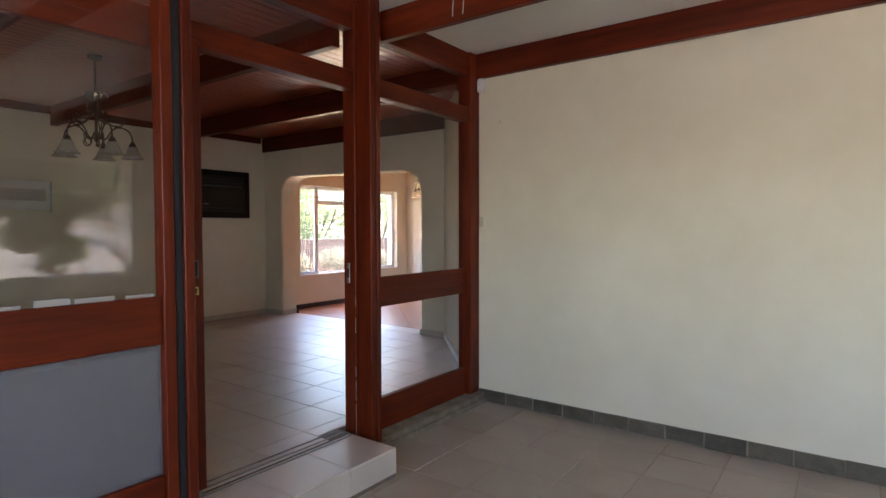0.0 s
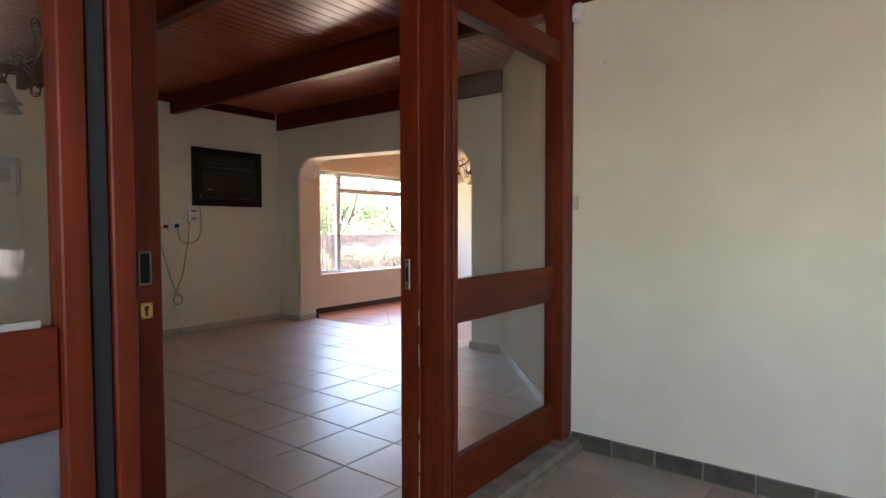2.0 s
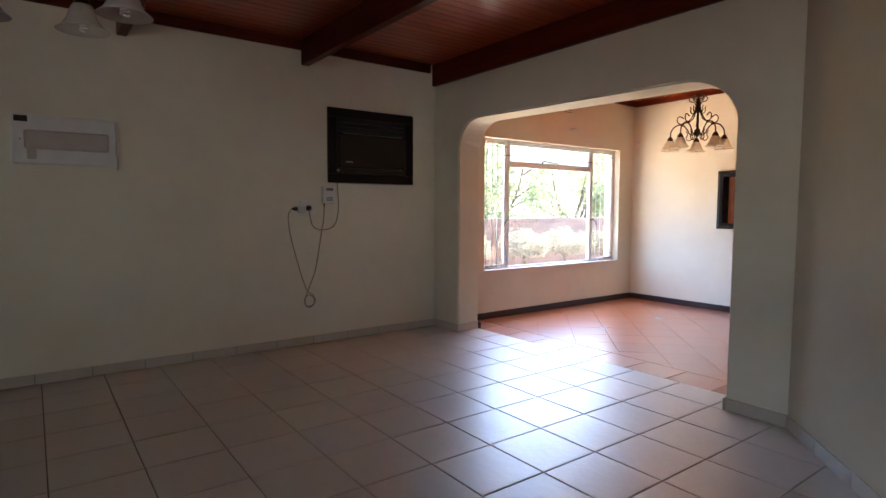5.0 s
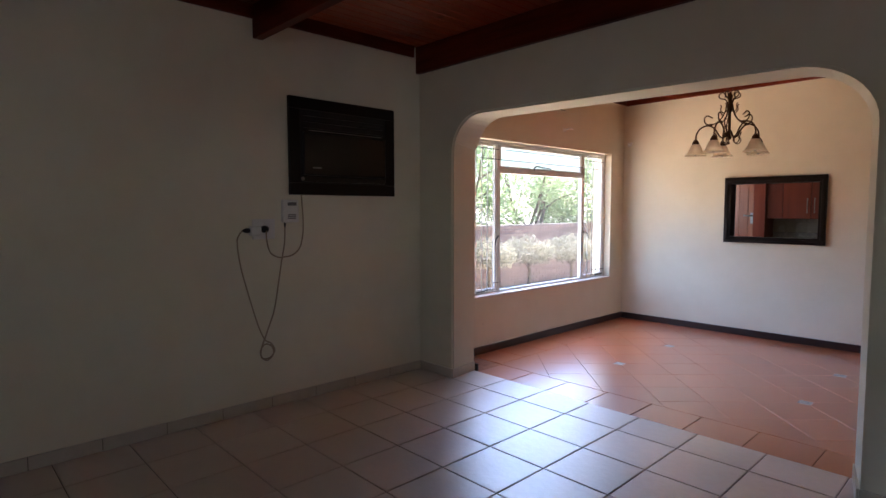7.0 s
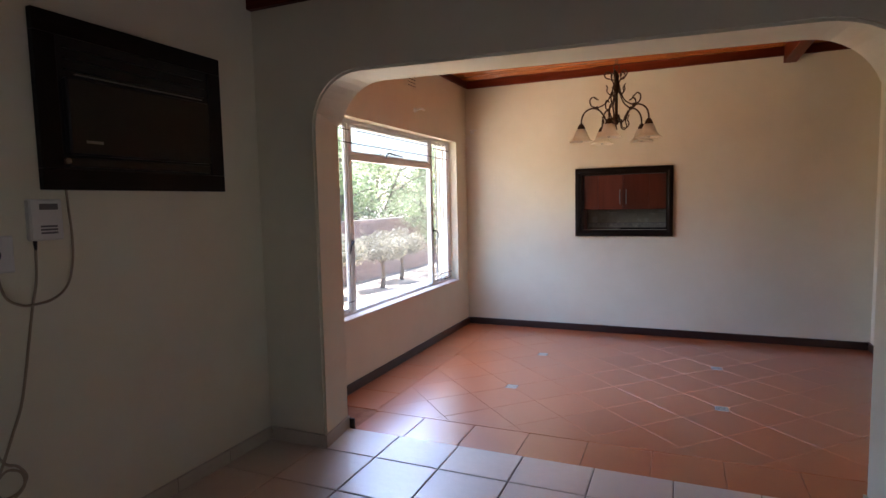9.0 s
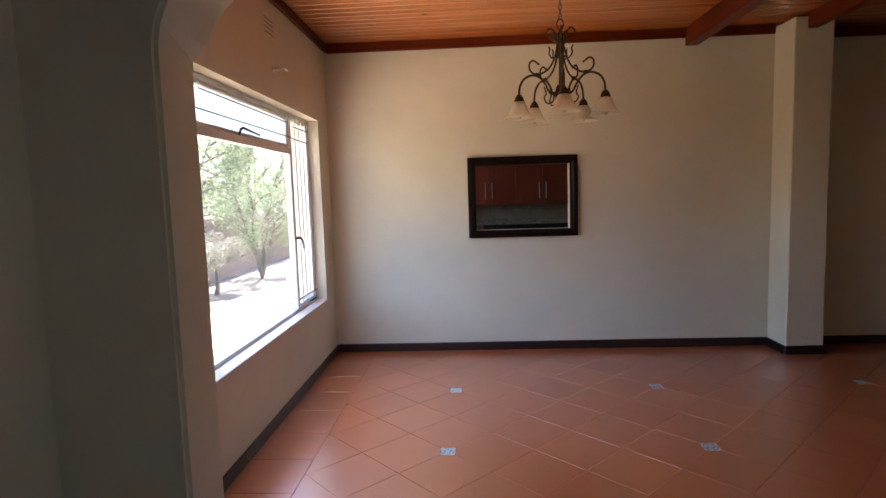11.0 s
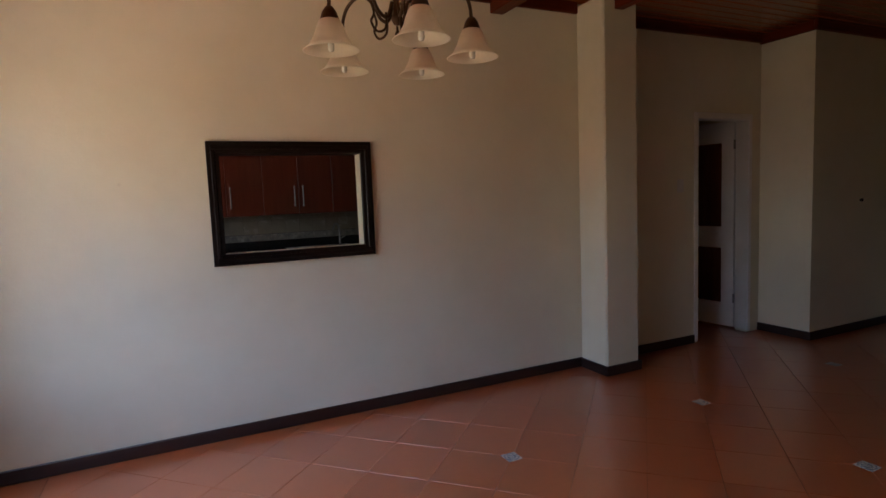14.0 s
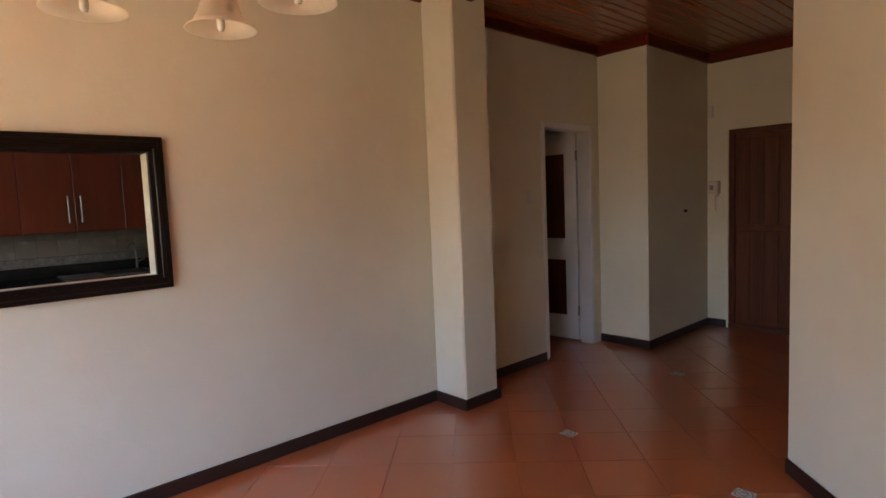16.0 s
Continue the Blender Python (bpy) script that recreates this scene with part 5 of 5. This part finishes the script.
def leaves(name, centres, n, size, spread, mat, parent, seed):
    """A crown of loose small leaves gathered in clumps."""
    rnd = random.Random(seed)
    vs, fs = [], []
    for i in range(n):
        c, r = centres[rnd.randrange(len(centres))]
        d = Vector((rnd.gauss(0, 1), rnd.gauss(0, 1), rnd.gauss(0, 1)))
        p = Vector(c) + d.normalized() * r * spread * rnd.random() ** 0.45
        u = Vector((rnd.gauss(0, 1), rnd.gauss(0, 1), rnd.gauss(0, 0.6))).normalized()
        w = u.orthogonal().normalized()
        s = size * rnd.uniform(0.6, 1.3)
        o = len(vs)
        vs += [tuple(p - u * s), tuple(p + w * s * 0.42), tuple(p + u * s), tuple(p - w * s * 0.42)]
        fs.append((o, o + 1, o + 2, o + 3))
    me = bpy.data.meshes.new(name)
    me.from_pydata(vs, [], fs)
    me.materials.append(mat)
    ob = new(name, me)
    ob.parent = parent
    return ob


def tree(x, y, height, spread, label, seed, leafmat, n=2600, size=0.07, stems=4, bare=0.25):
    rnd = random.Random(seed)
    t = thing("tree", label, "tree", (x, y, G - 0.02), "garden trees")
    bm = bmesh.new()
    tips = []
    for s in range(stems):
        a = 2 * math.pi * (s + rnd.random() * 0.6) / stems
        lean = spread * rnd.uniform(0.35, 0.75)
        top = Vector((math.cos(a) * lean, math.sin(a) * lean, height * rnd.uniform(0.65, 0.9)))
        m1_, m2_ = top * 0.3 + Vector((rnd.uniform(-.1, .1), rnd.uniform(-.1, .1), 0.05)), top * 0.62 + Vector((rnd.uniform(-.2, .2), rnd.uniform(-.2, .2), 0.05))
        line = smooth_line([(0, 0, 0), m1_, m2_, top], 4)
        tube(bm, line, [height * (0.015 - 0.0125 * k / (len(line) - 1)) for k in range(len(line))], 7)
        for k in range(5):
            b0 = line[int(len(line) * (0.35 + 0.12 * k))]
            d = Vector((math.cos(a + rnd.uniform(-1.3, 1.3)), math.sin(a + rnd.uniform(-1.3, 1.3)), rnd.uniform(0.2, 0.9))) * spread * rnd.uniform(0.35, 0.7)
            bl = smooth_line([b0, b0 + d * 0.5 + Vector((0, 0, 0.08)), b0 + d], 3)
            tube(bm, bl, [height * (0.008 - 0.006 * j / (len(bl) - 1)) for j in range(len(bl))], 5)
            tips += [(tuple(b0 + d), spread * rnd.uniform(0.22, 0.4)), (tuple(b0 + d * 0.6), spread * rnd.uniform(0.18, 0.3))]
        tips.append((tuple(top), spread * rnd.uniform(0.3, 0.45)))
    tips = [c for c in tips if c[0][2] > height * bare]
    part("trunk", bm, BARK, t)
    leaves("crown", tips, n, size, 1.0, leafmat, t, seed + 50)
    return t


def topiary(x, y, seed):
    rnd = random.Random(seed)
    t = thing("shrub", "clipped round shrub on a bare stem", "shrub", (x, y, G - 0.02), "clipped shrubs")
    bm = bmesh.new()
    tube(bm, smooth_line([(0, 0, 0), (0.03, 0.02, 0.3), (0, 0.03, 0.62)], 4), [0.05 - 0.0018 * k for k in range(9)], 7)
    cs = []
    for k in range(9):
        a = k * 2.4
        d = Vector((math.cos(a) * 0.34, math.sin(a) * 0.34, 0.84 + 0.08 * math.sin(k * 1.9)))
        tube(bm, [(0, 0.02, 0.5), tuple(d * 0.75 + Vector((0, 0, 0.15))), tuple(d)], [0.022, 0.014, 0.006], 5)
        cs.append((tuple(d), 0.24))
    cs.append(((0, 0, 0.98), 0.27))
    part("trunk", bm, BARK, t)
    leaves("crown", cs, 4200, 0.032, 1.0, SHRUB, t, seed)
    return t


topiary(-10.55, 11.0, 1), topiary(-10.6, 12.35, 2), topiary(-10.3, 13.5, 3), topiary(-10.5, 14.75, 4), topiary(-10.6, 9.4, 5)
tree(-10.35, 16.7, 2.6, 1.2, "small many-stemmed garden tree with thin leaves", 11, LEAF, 5200, 0.036, 8, 0.22)
for k, (x, y, h, w) in enumerate(((-13.2, 9.5, 4.6, 1.9), (-13.4, 12.6, 4.2, 1.8), (-13.0, 15.5, 4.8, 2.0), (-13.6, 18.6, 4.4, 2.0), (-12.8, 22.0, 5.2, 2.2), (-14.5, 27.0, 5.5, 2.6), (-9.8, 25.5, 4.0, 1.9), (-16, 21, 6.0, 2.6), (-16, 14, 6.0, 2.6))):
    tree(x, y, h, w, "light green garden tree behind the brick wall", 20 + k, LEAF_LIGHT if k % 3 else LEAF, 9000, 0.06, 5, 0.25)
for k, (x, y, h, w, n) in enumerate(((7.3, 4.35, 3.4, 0.7, 5000), (7.2, 6.0, 5.0, 1.7, 10000), (8.4, 1.2, 4.2, 1.8, 10000), (8.8, 3.4, 5.4, 2.0, 10000), (8.6, -2.0, 4.6, 2.0, 10000), (12.5, 5.2, 5.6, 2.6, 9000), (12.6, 8.6, 5.8, 2.6, 9000), (12.5, 1.5, 5.8, 2.6, 9000), (12.6, -3.0, 5.6, 2.6, 8000))):
    tree(x, y, h, w, "dense green garden tree by the white wall", 40 + k, LEAF_DARK, n, 0.12, 5, (0.32, 0.62, 0.12, 0.62)[k] if k < 4 else 0.12)

bin_ = thing("garden_bin", "pale grey plastic drum standing on the paving", "bin", (-8.62, 13.75, G))
part("body", lathe(bmesh.new(), [(0.0, 0.0), (0.15, 0.0), (0.165, 0.02), (0.17, 0.3), (0.175, 0.56), (0.16, 0.6), (0.0, 0.605)], sides=20), WHITEPLASTIC, bin_, "", True)
part("lid", lathe(bmesh.new(), [(0.0, 0.63), (0.12, 0.627), (0.165, 0.606), (0.168, 0.601), (0.0, 0.6055)], sides=20), WHITEPLASTIC, bin_, "", True)
for z_ in (0.12, 0.40):
    part("bracket", boxes((0.13, 0.21, -0.05, 0.06, z_, z_ + 0.13), bevel=0.01), BLACK, bin_, "dark bracket")

# ---- floor tiles ----
px, py = 0.396, 0.3925
whole = tile_data(px - 0.006, py - 0.006, 0.012, 0.0035, TILE)
for i in range(-9, 6):
    for j in range(-20, 6):
        cx, cy = -3.77 + (i + 0.5) * px, 6.016 + (j - 0.5) * py
        x0, x1, y0, y1 = cx - px / 2, cx + px / 2, cy - py / 2, cy + py / 2
        if x1 < XW + 0.02 or x0 > -1.95 or y0 > 6.32 or y1 < -1.48 or (cx + cy > 3.4):
            continue
        X0, X1, Y1 = max(x0, XW), min(x1, -2.05 if y1 > 3.2 else -1.935), min(y1, 6.33)
        if X1 - X0 < 0.03 or Y1 - y0 < 0.03:
            continue
        full = abs(X1 - X0 - px) < 1e-6 and abs(Y1 - y0 - py) < 1e-6
        data = whole if full else tile_data(X1 - X0 - 0.006, Y1 - y0 - 0.006, 0.012, 0.0035, TILE)
        lay("tile", data, floor_living, pose((X0 + X1) / 2, (y0 + Y1) / 2, random.uniform(-0.0006, 0.0004), random.uniform(-0.1, 0.1), random.uniform(-0.1, 0.1)))
whole = tile_data(0.394, 0.394, 0.01, 0.003, PATIO_TILE)
for i in range(15):
    for j in range(16):
        x, y = -1.66 + 0.4 * i, 4.565 - 0.4 * j
        if x > -1.5 or y > 3.2:
            lay("tile", whole, floor_sunroom, pose(x, y, ZP + random.uniform(-0.0005, 0.0003)))

# terracotta: straight border, diagonal field, small patterned insets
bt = tile_data(0.359, 0.347, 0.012, 0.0015, TERRA)
for k in range(8):
    lay("tile", bt, floor_dining, pose(-6.32 + 0.365 * k, 6.508, ZD))
bt = tile_data(0.367, 0.355, 0.012, 0.0015, TERRA)
for k in range(8):
    lay("tile", bt, floor_dining, pose(-6.712, 6.88 + 0.36 * k, ZD))
U0, DU, V0, DV = 1.745, 0.509, 13.271, 0.489
corner = 0.046
inset_at = {(0, 0), (3, -3), (6, -6), (2, 2), (5, -1), (8, -4), (9, -9), (11, -7), (-1, 5), (-3, 3)}
plan = lambda u, v: ((u - v) / 2, (u + v) / 2)


def field_tile(poly):
    cx, cy = sum(p[0] for p in poly) / len(poly), sum(p[1] for p in poly) / len(poly)
    n = len(poly)
    shrink = lambda s: [((p[0] - cx) * s, (p[1] - cy) * s) for p in poly]
    verts = [(x, y, -0.012) for x, y in shrink(0.9935)] + [(x, y, -0.0007) for x, y in shrink(0.9935)] + [(x, y, 0) for x, y in shrink(0.991)]
    faces = [tuple(range(2 * n, 3 * n))] + [(k + o, (k + 1) % n + o, (k + 1) % n + n + o, k + n + o) for o in (0, n) for k in range(n)]
    me = bpy.data.meshes.new("tile")
    me.from_pydata(verts, [], faces)
    me.materials.append(TERRA)
    lay("tile", me, floor_dining, pose(cx, cy, ZD, random.uniform(-0.1, 0.1), random.uniform(-0.1, 0.1)))


for i in range(-4, 16):
    for j in range(-16, 7):
        cx, cy = plan(U0 + (i + 0.5) * DU, V0 + (j + 0.5) * DV)
        if not (-6.8 < cx < 0.6 and 6.4 < cy < 9.9) or cx - cy > -9.6 and cx < -2.4:
            continue
        if cx > -2.4 and cy < 7.3:
            continue
        poly = []
        for (a, b) in ((0, 0), (1, 0), (1, 1), (0, 1)):
            p = plan(U0 + (i + a) * DU, V0 + (j + b) * DV)
            if (i + a, j + b) in inset_at:
                order = ((0, 0), (1, 0), (1, 1), (0, 1))
                q = order.index((a, b))
                for near_ in (order[q - 1], order[(q + 1) % 4]):
                    n_ = plan(U0 + (i + near_[0]) * DU, V0 + (j + near_[1]) * DV)
                    d = Vector((n_[0] - p[0], n_[1] - p[1]))
                    d = d.normalized() * corner * 1.41
                    poly.append((p[0] + d.x, p[1] + d.y))
            else:
                poly.append(p)
        poly = clip_poly(poly, 0, -6.525, True)
        poly = clip_poly(poly, 1, 6.685, True) if poly else poly
        if len(poly) > 2 and max(p[0] for p in poly) - min(p[0] for p in poly) > 0.03:
            field_tile(poly)
ins = tile_data(0.086, 0.092, 0.012, 0.002, PATTERN)
for i, j in sorted(inset_at):
    x, y = plan(U0 + i * DU, V0 + j * DV)
    if -6.5 < x < 0.3 and 6.7 < y < 9.5:
        lay("inset_tile", ins, floor_dining, pose(x, y, ZD))
